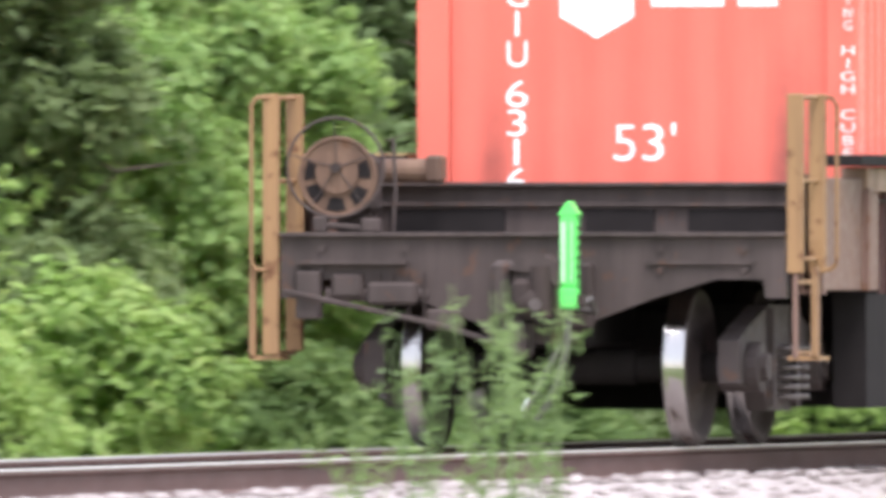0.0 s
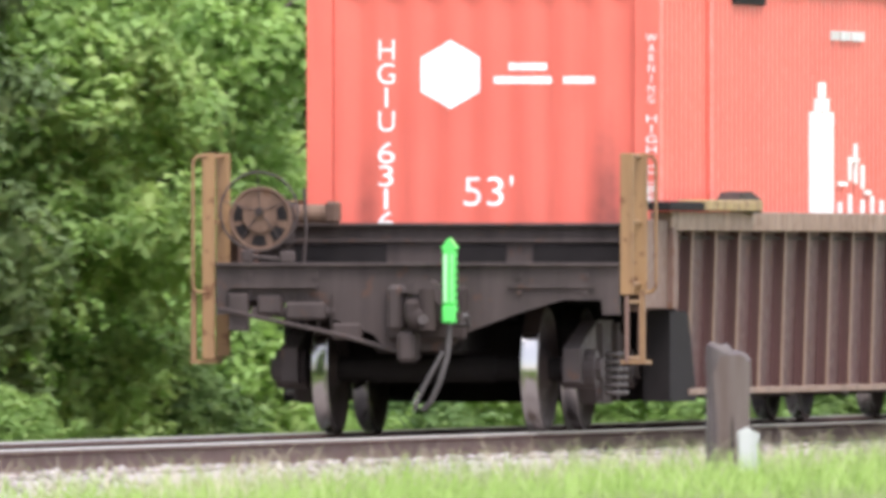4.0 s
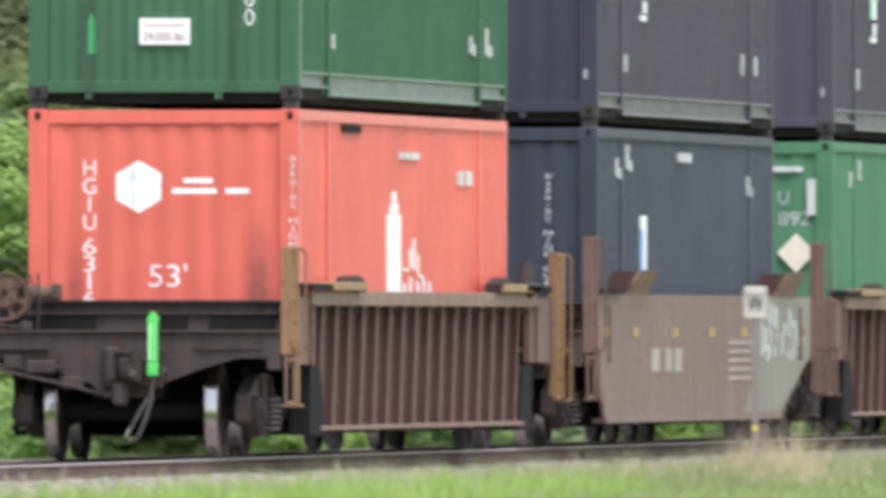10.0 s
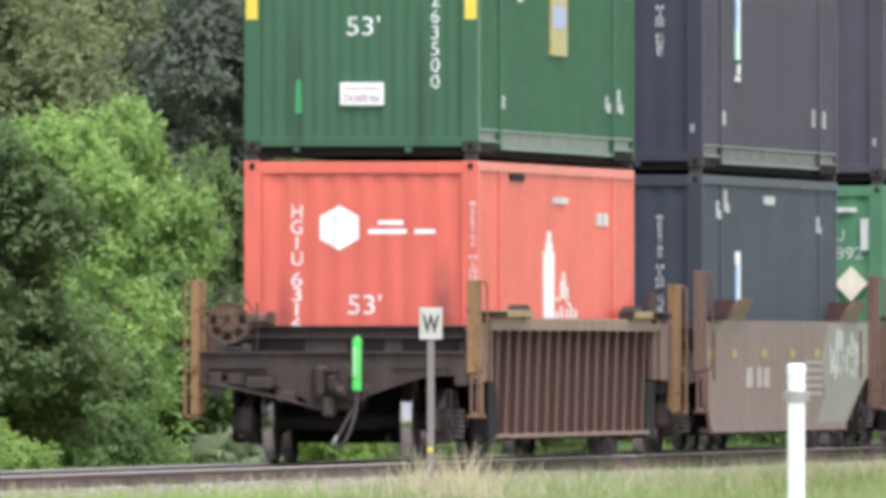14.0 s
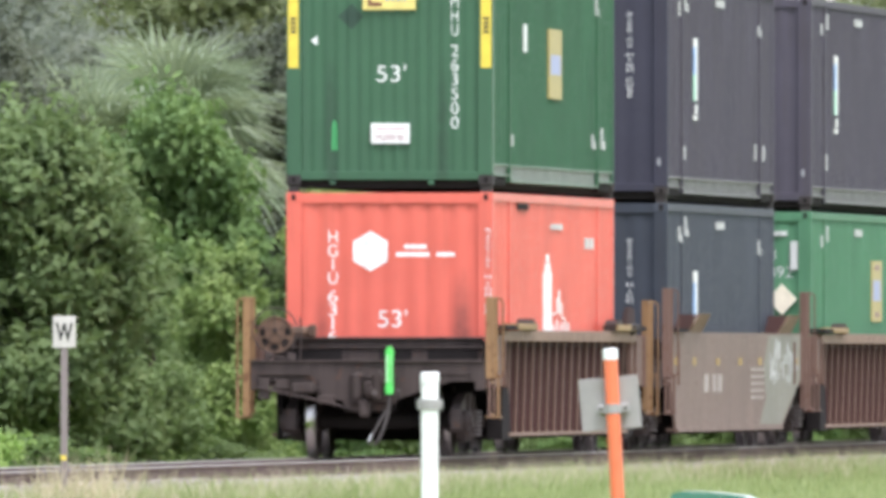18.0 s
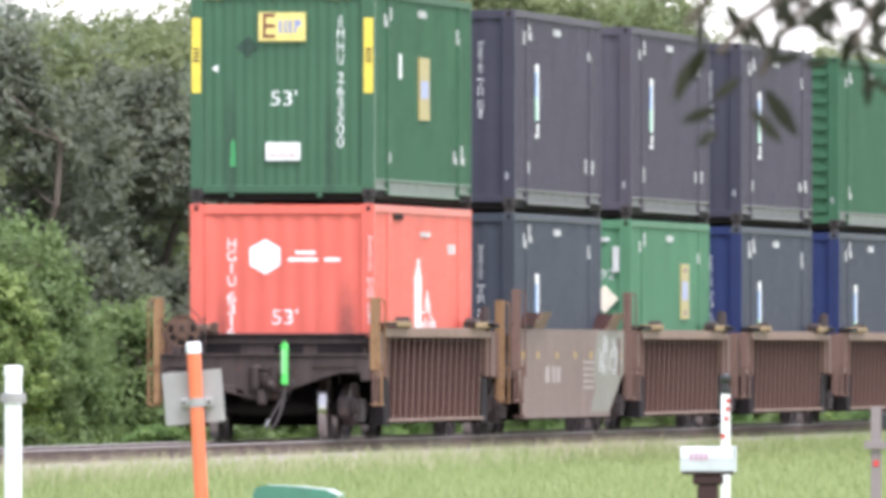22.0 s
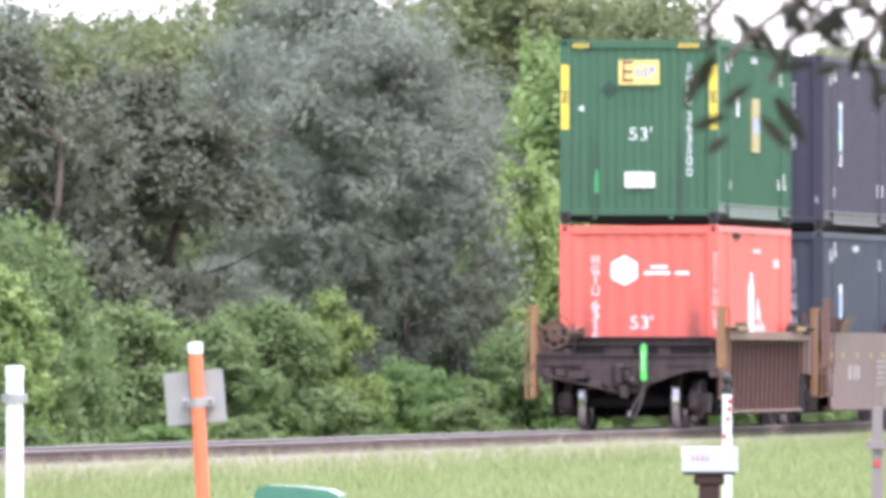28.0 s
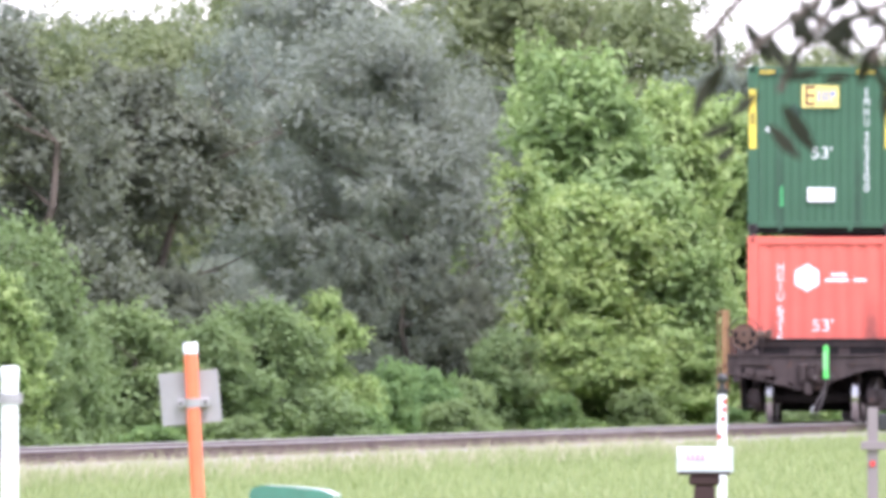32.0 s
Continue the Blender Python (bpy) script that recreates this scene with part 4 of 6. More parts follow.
warning_text(c, 1.195, 1.275, 1.235, 2.475, M["white"])
bars_side(c, "skyline_emblem", M["white"], [(6.65, 7.08, 1.15, 1.95), (7.18, 7.65, 1.15, 1.95), (6.9, 7.45, 1.955, 2.05), (7.05, 7.3, 2.055, 2.17), (7.95, 8.05, 1.15, 1.28), (7.95, 8.3, 1.40, 1.43), (8.42, 8.50, 1.15, 1.34), (8.42, 8.50, 1.44, 1.62), (8.7, 8.76, 1.42, 1.72), (8.55, 8.85, 1.58, 1.61), (9.0, 9.08, 1.15, 1.30), (9.0, 9.08, 1.38, 1.56), (9.15, 9.4, 1.34, 1.37), (9.45, 9.53, 1.15, 1.33), (9.7, 10.1, 1.15, 1.18), (9.9, 9.98, 1.2, 1.30)], "white skyline emblem")
bars_side(c, "side_marking", M["white_worn"], [(7.6, 7.9, 2.49, 2.56), (8.0, 8.4, 2.49, 2.56), (8.5, 9.1, 2.49, 2.56), (12.2, 12.6, 2.26, 2.40), (12.9, 13.3, 2.26, 2.40)], "small white side marking")
bars_side(c, "scuff", M["under"], [(3.2, 4.6, 2.72, 2.80)], "dark scuff under the top rail")

c = container(0, TOP, M["green"], M["green_end"], "dark green 53-foot container with yellow plates", 0.18, recess=M["rail_grey"], lip=M["lip_green"], pitch=2.2 / 15)
zt = -TOP
pl = bar_end(c, "brand_plate", M["plate_yellow"], -0.335, 0.325, 5.585 + zt, 5.985 + zt, "yellow plate with red and blue shapes", -0.008)
bm = boxed(-0.27, -0.235, -0.014, -0.007, 5.63 + zt, 5.97 + zt)
for z in (5.63, 5.775, 5.925):
    box(bm, -0.235, -0.10, -0.014, -0.007, z + zt, z + 0.045 + zt)
part("plate_mark", bm, M["maroon_film"], pl, "dark red letter shape")
bm = boxed(-0.05, -0.01, -0.014, -0.007, 5.70 + zt, 5.88 + zt)
box(bm, 0.03, 0.06, -0.014, -0.007, 5.70 + zt, 5.88 + zt)
box(bm, 0.09, 0.13, -0.014, -0.007, 5.70 + zt, 5.88 + zt)
box(bm, 0.17, 0.20, -0.014, -0.007, 5.70 + zt, 5.88 + zt)
box(bm, 0.20, 0.26, -0.014, -0.007, 5.79 + zt, 5.88 + zt)
part("plate_mark", bm, M["blue_film"], pl, "pale blue letter shapes")
for x0 in (-1.275, 1.145):
    y = bar_end(c, "yellow_strip", M["yellow"], x0, x0 + 0.13, 4.86 + zt, 5.91 + zt, "yellow film strip on a corner post", -0.006)
    bm = bmesh.new()
    for k in range(4):
        box(bm, x0 + 0.03, x0 + 0.10, -0.010, -0.005, 5.29 + 0.055 * k + zt, 5.325 + 0.055 * k + zt)
    part("strip_mark", bm, M["dark_film"], y)
on_end(c, "size_lettering", fitted(written("53'", 0.2), -0.164, 0.20, 4.685 + zt, 4.895 + zt, -0.003), M["white"], "white size numerals")
on_end(c, "number_lettering", fitted(written("EMHU", 0.2, True, 0.82), 0.765, 0.862, 5.26 + zt, 5.93 + zt, -0.003), M["white"], "white vertical lettering")
on_end(c, "number_lettering", fitted(written("263500", 0.2, True, 0.82), 0.765, 0.862, 4.10 + zt, 5.15 + zt, -0.003), M["white"], "white vertical numerals")
lb = bar_end(c, "load_plate", M["white"], -0.232, 0.248, 3.915 + zt, 4.165 + zt, "white load plate", -0.006)
part_of("plate_writing", fitted(written("24,000 lbs", 0.1), -0.195, 0.205, 3.94 + zt, 4.035 + zt, -0.011), M["plate_ink"], lb, "dark red printed load")["kind"] = "stuff"
part("writing_bar", boxed(-0.19, 0.2, -0.009, -0.005, 4.085 + zt, 4.112 + zt), plain("faded_pink_ink", (0.66, 0.45, 0.48), 0.5), lb, "faint line of print")
shape_end(c, "arrow_mark", [(-1.0, 5.20 + zt), (-0.91, 5.14 + zt), (-0.91, 5.26 + zt)], M["white"], "small white arrow")
shape_end(c, "faded_diamond", [(-0.65, 5.50 + zt), (-0.48, 5.34 + zt), (-0.33, 5.50 + zt), (-0.48, 5.66 + zt)], plain("faded_patch", (0.022, 0.055, 0.036), 0.5), "faded dark diamond patch")
shape_end(c, "tarnish_stripe", [(-0.735, 3.83 + zt), (-0.655, 3.83 + zt), (-0.665, 4.16 + zt), (-0.695, 4.22 + zt), (-0.725, 4.16 + zt)], M["touch_up"], "bright green touch-up stripe")
bm = bmesh.new()
for x0, n in ((-1.09, 4), (0.63, 5)):
    bar_end(c, "hazard_band", M["dark_film"], x0 - 0.01, x0 + 0.07 * n + 0.03, 2.775, 2.865, "black hazard band on the top rail", -0.0005)
    for k in range(n):
        q = [(x0 + 0.07 * k, 2.78), (x0 + 0.035 + 0.07 * k, 2.78), (x0 + 0.07 + 0.07 * k, 2.86), (x0 + 0.035 + 0.07 * k, 2.86)]
        prism(bm, q, "y", -0.005, 0.02)
tagged(part("hazard_stripes", bm, M["yellow"], c, "yellow hazard stripes on the top rail"), kind="stuff")
bars_side(c, "brand_strip", M["yellow_worn"], [(7.3, 9.0, 4.54 + zt, 5.43 + zt)], "tall yellow side plate")
bars_side(c, "brand_strip_mark", M["blue_film"], [(7.5, 8.8, 4.85 + zt, 5.10 + zt)], x=W53 + 0.006)
bars_side(c, "white_film", M["white"], [(4.1, 4.38, 5.10 + zt, 5.45 + zt)], "white film patch")
side_marks(c, 3, M["white_worn"])


def film_strip(c, z0, z1, lower):
    """A tall reflective emblem on a container's side, its sheen painted as colour."""
    h = (z1 - z0) / 10
    bars_side(c, "tall_emblem", M["white"], [(3.92, 4.36, z0 + 8.6 * h, z1), (4.14, 4.36, z0, z0 + 8.6 * h)] + ([(3.92, 4.36, z0 - 0.26, z0 - 0.20), (4.14, 4.36, z0 - 0.18, z0 - 0.05)] if lower else []), "tall white side emblem")
    bars_side(c, "emblem_film", M["glint_blue"], [(3.92, 4.14, z0 + 4.2 * h, z0 + 8.6 * h)], "pale blue sheen of the reflective film, painted as colour")
    bars_side(c, "emblem_film", M["glint_green"], [(3.92, 4.14, z0, z0 + 4.2 * h)], "pale green sheen of the reflective film, painted as colour")


def plain_container(s, z, mat, end_mat, label, seed, emblem=True, warn=True, recess=None, door=False):
    c = container(s, z, mat, end_mat, label, 0.18, door, recess, M["lip_grey"])
    side_marks(c, seed, M["white_worn"])
    if emblem:
        film_strip(c, 1.30 if z > 2 else 0.95, 2.14 if z > 2 else 2.02, z > 2)
    if warn:
        warning_text(c, 0.74, 0.83, 1.3 if z > 2 else 1.2, 2.44, M["white"])
    bar_end(c, "end_mark", M["white_faint"], 1.155, 1.20, 0.40, 0.50, "small white mark", -0.008)
    return c


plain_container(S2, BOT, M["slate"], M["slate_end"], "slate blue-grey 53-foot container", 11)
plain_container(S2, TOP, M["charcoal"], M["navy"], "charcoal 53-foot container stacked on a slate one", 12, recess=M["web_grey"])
c = plain_container(S3, BOT, M["light_green"], M["light_green"], "light green 53-foot container with a hazard placard", 13, False, False)
bm = prism(bmesh.new(), [(0.67, 1.68), (0.88, 1.90), (1.09, 1.68), (0.88, 1.46)], "y", -0.012, 0.03)
part("placard", bm, plain("placard_pale", (0.78, 0.70, 0.56), 0.4), c, "pale diamond hazard placard")
bars_side(c, "brand_strip", M["yellow_worn"], [(10.1, 11.8, 1.38, 2.26)], "tall yellow side plate")
bars_side(c, "brand_strip_mark", M["maroon_film"], [(10.6, 11.3, 1.44, 1.52), (10.6, 11.3, 2.12, 2.20)], x=W53 + 0.006)
bars_side(c, "brand_strip_mark", M["blue_film"], [(10.3, 11.5, 1.68, 1.98)], x=W53 + 0.006)
bar_end(c, "white_strip", M["white_worn"], 1.0, 1.10, 2.1, 2.5, "white film strip", -0.008)
bar_end(c, "white_strip", M["white_worn"], 0.3, 0.95, 2.58, 2.64, "white film strip", -0.008)
on_end(c, "number_lettering", fitted(written("892", 0.2), 0.68, 1.03, 1.99, 2.14, -0.003), M["white_worn"], "white numerals")
on_end(c, "number_lettering", fitted(written("U", 0.2), 0.68, 0.79, 2.22, 2.37, -0.003), M["white_worn"], "white letter")
plain_container(S3, TOP, M["charcoal"], M["charcoal"], "charcoal 53-foot container stacked on a green one", 14, True, False, recess=M["web_grey"])
plain_container(S4, BOT, M["slate"], M["blue"], "grey-sided container with a blue end", 15)
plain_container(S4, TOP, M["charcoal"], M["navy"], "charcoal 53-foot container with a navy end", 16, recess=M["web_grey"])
plain_container(S5, BOT, M["slate"], M["blue"], "grey-sided container with a blue end", 17)
plain_container(S5, TOP, M["green"], M["green"], "green 53-foot container with slatted doors", 18, False, False, M["rail_grey"], True)
plain_container(S6, BOT, M["slate"], M["slate"], "slate blue-grey 53-foot container", 19)
plain_container(S6, TOP, M["charcoal"], M["charcoal"], "charcoal 53-foot container far up the train", 20, recess=M["web_grey"])

# the signal box hung on the last coupler
eot = thing("end_of_train_device", pose(0, 0, 0), "bright green plastic end-of-train signal box on the coupler", "signal device")
HUNG = eot
bm = boxed(0.170, 0.262, -3.10, -2.98, 0.90, 1.31, bevel=0.012)
prism(bm, [(0.162, 1.305), (0.27, 1.305), (0.27, 1.315), (0.222, 1.385), (0.21, 1.385), (0.162, 1.315)], "y", -3.10, -2.98)
hs = part("housing", bm, M["eot"], eot, "bright green ribbed plastic housing")
# pale green strips put a highlight on the housing into colour
bm = boxed(0.18, 0.204, -3.108, -3.10, 0.93, 1.27)
box(bm, 0.236, 0.244, -3.108, -3.10, 0.93, 1.27)
part("reflector", bm, plain("pale_highlight", (0.42, 0.78, 0.42), 0.3), hs, "pale stripe that paints a highlight on the housing")
part("base", boxed(0.166, 0.266, -3.11, -2.98, 0.78, 0.90, bevel=0.012), M["eot"], eot)
bm = bmesh.new()
for k in range(6):
    box(bm, 0.158, 0.172, -3.06, -3.02, 0.95 + 0.055 * k, 0.97 + 0.055 * k)
    box(bm, 0.260, 0.272, -3.06, -3.02, 0.95 + 0.055 * k, 0.97 + 0.055 * k)
box(bm, 0.27, 0.30, -3.08, -3.0, 0.80, 0.86)
tagged(part("fastenings", bm, M["dark"], hs), kind="stuff")
part("clamp", bent(bmesh.new(), [(0.27, -3.02, 0.80), (0.32, -2.98, 0.84), (0.33, -2.9, 0.76), (0.20, -2.85, 0.78)], 0.02), M["hose"], eot)
part("air_hose", bent(bmesh.new(), [(0.215, -3.04, 0.80), (0.20, -3.05, 0.55), (0.14, -3.06, 0.35), (0.08, -3.06, 0.22), (0.02, -3.05, 0.16)], 0.021, 10), M["hose"], eot, "grey rubber air hose")
part("glad_hand", bent(bmesh.new(), [(0.17, -3.05, 0.58), (0.05, -3.07, 0.36), (-0.02, -3.08, 0.22), (-0.03, -3.08, 0.16)], 0.018, 8), M["hose"], eot)
part("hose_end", bent(bmesh.new(), [(0.0, -3.09, 0.29), (-0.035, -3.09, 0.20)], 0.022, 8), M["glad"], eot, "bright metal hose end")


# ---- trees and bushes beyond the track ----
def unit(v):
    return v / (np.linalg.norm(v, axis=-1, keepdims=True) + 1e-9)


def leaf_mesh(name, rng, c, up, d, length, width):
    """Single leaves: folded diamonds at c that face up and point along d."""
    n = len(c)
    up = unit(up)
    d = unit(d - up * (d * up).sum(1)[:, None])
    side = np.cross(d, up)
    ln = length * rng.uniform(0.6, 1.3, n)[:, None]
    wd = width * rng.uniform(0.7, 1.25, n)[:, None]
    mid = c + d * ln * 0.45 + up * wd * 0.22
    v = np.stack([c, mid - side * wd * 0.5, c + d * ln - up * wd * 0.2, mid + side * wd * 0.5], 1).reshape(-1, 3)
    k = 4 * np.arange(n)[:, None]
    f = np.concatenate([k + np.array([[0, 1, 2]]), k + np.array([[0, 2, 3]])], 1).reshape(-1, 3)
    return raw_mesh(name, v, f, 3)


def leaf_cloud(name, seed, centres, normals, per, length, width, spread):
    """Loose tufts of single leaves round the given places."""
    rng = np.random.default_rng(seed)
    n = len(centres) * per
    out = unit(rng.normal(0, 1, (n, 3)))
    c = np.repeat(centres, per, 0) + out * (spread * rng.uniform(0.4, 1.6, n))[:, None]
    up = 0.5 * unit(np.repeat(normals, per, 0)) + 0.85 * out + np.array([0, 0, 0.35])
    return leaf_mesh(name, rng, c, up, rng.normal(0, 1, (n, 3)), length, width)


def crown(seed, radius, low, high, lobes, clumps, per, length, width, dome, plume=0.0, small=0.2, loose=0.22):
    """A crown of uneven boughs. Each bough is set with domed clumps of leaves, light above and open to shade below."""
    rng = np.random.default_rng(seed)
    a = rng.random(lobes) * 6.283
    h = low + (high - low) * rng.random(lobes) ** 0.8
    t = (h - low) / (high - low)
    room = radius * np.sqrt(np.clip(1.0 - np.maximum(0, t - 0.30) ** 2 * 2.0, 0.04, 1))
    r = room * rng.random(lobes) ** 0.45 * 0.84
    lc = np.stack([r * np.cos(a), r * np.sin(a), h], 1)
    lr = radius * rng.uniform(small, small * 2.1, lobes) * (1.08 - 0.35 * t)
    pick = rng.choice(lobes, clumps * 4, p=lr ** 2 / (lr ** 2).sum())
    nrm = rng.normal(0, 1, (clumps * 4, 3))
    nrm[:, 2] = np.abs(nrm[:, 2]) - 0.45
    nrm = unit(nrm)
    far = np.where(rng.random(clumps * 4) < loose, rng.uniform(1.15, 1.75, clumps * 4), rng.uniform(0.65, 1.2, clumps * 4))   # some shoots stand out
    c = lc[pick] + nrm * (lr[pick] * far)[:, None] * np.array([1, 1, 0.9])
    deep = (np.linalg.norm(c[:, None] - lc[None], axis=2) / lr[None]).min(1)
    keep = np.flatnonzero((deep > 0.62) & (c[:, 2] > 0.05))[:clumps]
    c, nrm = c[keep], nrm[keep]
    n = len(c) * per
    rc = np.repeat(dome * rng.uniform(0.55, 1.5, len(c)), per)[:, None]
    axis = np.repeat(unit(nrm * 0.8 + np.array([0, 0, 0.75]) + rng.normal(0, 0.15, nrm.shape)), per, 0)
    u = unit(axis * 0.65 + rng.normal(0, 0.6, (n, 3)))
    at = np.repeat(c, per, 0) + u * rc * rng.uniform(0.55, 1.1, (n, 1)) + axis * rc * plume * rng.uniform(-1, 1.6, (n, 1))
    up = unit(u * 0.8 + np.array([0, 0, 0.45]) + rng.normal(0, 0.42, (n, 3)))
    d = u * 0.5 - axis * 0.35 + rng.normal(0, 0.6, (n, 3)) + axis * plume * 1.5
    me = leaf_mesh("crown", rng, at, up, d, length, width)
    pick = np.repeat(np.arange(lobes), 60)
    o = unit(rng.normal(0, 1, (len(pick), 3))) * (rng.random(len(pick)) ** 0.5 * 0.8)[:, None]
    c = lc[pick] + o * lr[pick][:, None]
    c[:, 2] = np.maximum(c[:, 2], 0.1)
    core = leaf_mesh("inner_leaves", rng, c, unit(o) + rng.normal(0, 0.6, c.shape), rng.normal(0, 1, c.shape), 1.6 * length, 2.0 * width + 0.02)
    return me, core


def trunk(seed, height, radius, limbs, lean=1.4):
    """A tapered trunk with forking limbs."""
    rng = random.Random(seed)
    bm = bmesh.new()
    p, r = Vector((0, 0, -0.15)), radius
    for k in range(5):
        q = p + Vector((rng.uniform(-lean, lean) * height * 0.08, rng.uniform(-lean, lean) * height * 0.08, height / 6))
        tube(bm, p, q, r, r * 0.82, 8)
        p, r = q, r * 0.82
        if k >= 1:
            for _ in range(limbs):
                a = rng.uniform(0, 6.28)
                d = Vector((math.cos(a), math.sin(a), rng.uniform(0.25, 0.9))) * height * rng.uniform(0.14, 0.24)
                m = p + d
                tube(bm, p, m, r * 0.5, r * 0.3, 6)
                for _ in range(2):
                    e = Vector((rng.uniform(-1, 1), rng.uniform(-1, 1), rng.uniform(0, 0.9))) * height * 0.14
                    tube(bm, m, m + e, r * 0.28, r * 0.08, 5)
    return bm


REACH = {}             # half width and height of each kind of plant


def master(name, mat, label, category, group, seed, size, leaf, stem):
    """One tree at the origin with a trunk and a crown, to be copied."""
    ob = thing(name, pose(0, 0, 0), label, category, group)
    part("trunk", trunk(seed, *stem), M["bark"], ob, "grey-brown forking trunk")
    me, core = crown(seed, *size, *leaf)
    part_of("inner_leaves", core, mat, part_of("crown", me, mat, ob))
    co = np.empty(len(me.vertices) * 3, dtype=np.float32)
    me.vertices.foreach_get("co", co)
    co = co.reshape(-1, 3)
    REACH[ob.name] = float(np.percentile(np.abs(co[:, 0]), 98)), float(np.percentile(co[:, 2], 99.6))
    return ob


ALONG, TREES, LOWER = "bushes along the track", "trees along the track", "low shrubs along the track"
# radius, low, high, boughs, clumps / leaves a clump, length, width, dome, plume, smallest bough
FINE = [master("bush", M["leaf_bright"], "broad bright green leafy bush beside the railway", "bush", ALONG, 20 + k, (1.5, 0.1, 3.9, 80, 1500), (27, 0.098, 0.054, 0.130, 0.45, 0.12), (3.6, 0.06, 2)) for k in range(3)]
FINE_MID = [master("bush", M["leaf_mid"], "dense mid-green leafy bush beside the railway", "bush", ALONG, 40 + k, (1.5, 0.1, 3.9, 66, 1200), (25, 0.100, 0.056, 0.135, 0.4, 0.13), (3.6, 0.06, 2)) for k in range(2)]
DEEP = [master("bush", M["leaf_deep"], "deep green large-leaved bush beside the railway", "bush", ALONG, 140 + k, (1.6, 0.1, 3.8, 48, 850), (24, 0.165, 0.085, 0.19, 0.5, 0.15, 0.3), (3.6, 0.06, 2)) for k in range(2)]
DARK = [master("bush", M["leaf_shaded"], "green leafy bush beside the railway, leaves darkened for shade", "bush", ALONG, 146, (1.6, 0.1, 3.2, 48, 850), (26, 0.12, 0.065, 0.16, 0.45, 0.14, 0.3), (3.2, 0.06, 2))]
MID = [master("bush", M["leaf_mid"], "dense mid-green leafy bush beside the railway", "bush", ALONG, 150 + k, (1.5, 0.1, 3.2, 36, 850), (24, 0.165, 0.075, 0.18, 0.9, 0.125, 0.5), (3.0, 0.06, 2)) for k in range(2)]
BUSH = [master("bush", M["leaf_fresh"], "broad bright green leafy bush beside the railway", "bush", ALONG, 120 + k, (1.7, 0.1, 4.4, 48, 900), (26, 0.195, 0.09, 0.20, 0.9, 0.115, 0.5), (4.2, 0.07, 3)) for k in range(3)]
OAK = [master("oak_tree", M["leaf_dark"], "large dark green round-crowned tree behind the bushes", "tree", TREES, 60 + k, (2.5, 0.3, 6.0, 60, 1500), (26, 0.15, 0.07, 0.20, 0.3, 0.14), (6.0, 0.13, 2)) for k in range(2)]
OLIVE = [master("olive_tree", M["leaf_olive"], "olive-green leafy tree behind the bushes", "tree", TREES, 64 + k, (2.5, 0.3, 6.0, 60, 1500), (26, 0.14, 0.06, 0.19, 0.5, 0.14, 0.3), (6.0, 0.12, 2)) for k in range(2)]
ASH = [master("grey_tree", M["leaf_grey"], "grey-green fine-leaved feathery tree behind the bushes", "tree", TREES, 80 + k, (2.4, 0.1, 6.6, 80, 1800), (26, 0.16, 0.034, 0.17, 1.1, 0.12, 0.35), (6.6, 0.09, 3)) for k in range(2)]
FAR = [master("distant_tree", (M["leaf_olive"], M["leaf_grey"])[k], "distant hazy tree at the back of the wood", "tree", "distant trees", 90 + k, (3.2, 0.3, 7.0, 80, 1100), (22, 0.15, 0.06, 0.22, 0.5, 0.12, 0.3), (6.6, 0.12, 3)) for k in range(2)]
LOW = [master("shrub", M[("leaf_mid", "leaf_deep", "leaf_bright")[k]], "low green leafy shrub at the track's edge", "shrub", LOWER, 100 + k, (0.9, 0.0, 1.3, 14, 260), (22, 0.115, 0.058, 0.13, 0.0, 0.24), (1.2, 0.03, 2)) for k in range(3)]
used = set()


def plant(kinds, pick, bearing, x, half, top, turn=None):
    """Sets a copy where the line of that bearing from the tripod meets the line x; half: half its width, top: its height over the rails."""
    src = kinds[pick % len(kinds)]
    y = x / math.tan(radians(bearing))
    w, h = REACH[src.name]
    turn = (137.5 * (len(used) + 7.3 * bearing * x)) % 360 if turn is None else turn
    m = pose(x, y, -0.52, 0, 0, turn) @ Matrix.Diagonal((half / w, half / w, (top + 0.52) / h, 1))
    if src.name in used:
        return copy_thing(src, m @ Matrix.Diagonal([1 / v for v in src.scale] + [1]))
    used.add(src.name)
    src.matrix_basis = m
    return src


def hedge(kinds, b0, b1, xs, half, tops, spacing, seed):
    """A row of bushes between two bearings."""
    rng = random.Random(seed)
    b, k = b0, 0
    while b < b1:
        x, w = rng.uniform(*xs), half * rng.uniform(0.82, 1.18)
        plant(kinds[k % len(kinds)], rng.randrange(6), b, x, w, rng.uniform(*tops), rng.uniform(0, 360))
        b += math.degrees(spacing * w / (-x / math.tan(radians(-b)))) * rng.uniform(0.85, 1.2)
        k += 1


# front row of bushes from the first view on
hedge((FINE, FINE, FINE_MID), -15.0, -12.35, (-42.6, -41.6), 1.45, (4.3, 5.0), 0.66, 8)
# darker leaf colour paints the shaded hollow at the foot of the row
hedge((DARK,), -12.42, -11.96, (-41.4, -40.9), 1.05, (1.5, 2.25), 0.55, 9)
hedge((FINE,), -12.34, -11.75, (-42.8, -42.2), 1.45, (4.4, 5.0), 0.6, 19)
hedge((FINE, FINE_MID, FINE), -11.72, -10.80, (-42.6, -41.6), 1.5, (4.4, 5.0), 0.72, 10)
hedge((FINE,), -10.78, -10.32, (-42.4, -41.6), 1.5, (4.6, 5.2), 0.66, 21)
hedge((FINE,), -10.3, -9.32, (-42.4, -41.6), 1.5, (4.6, 5.2), 0.62, 11)
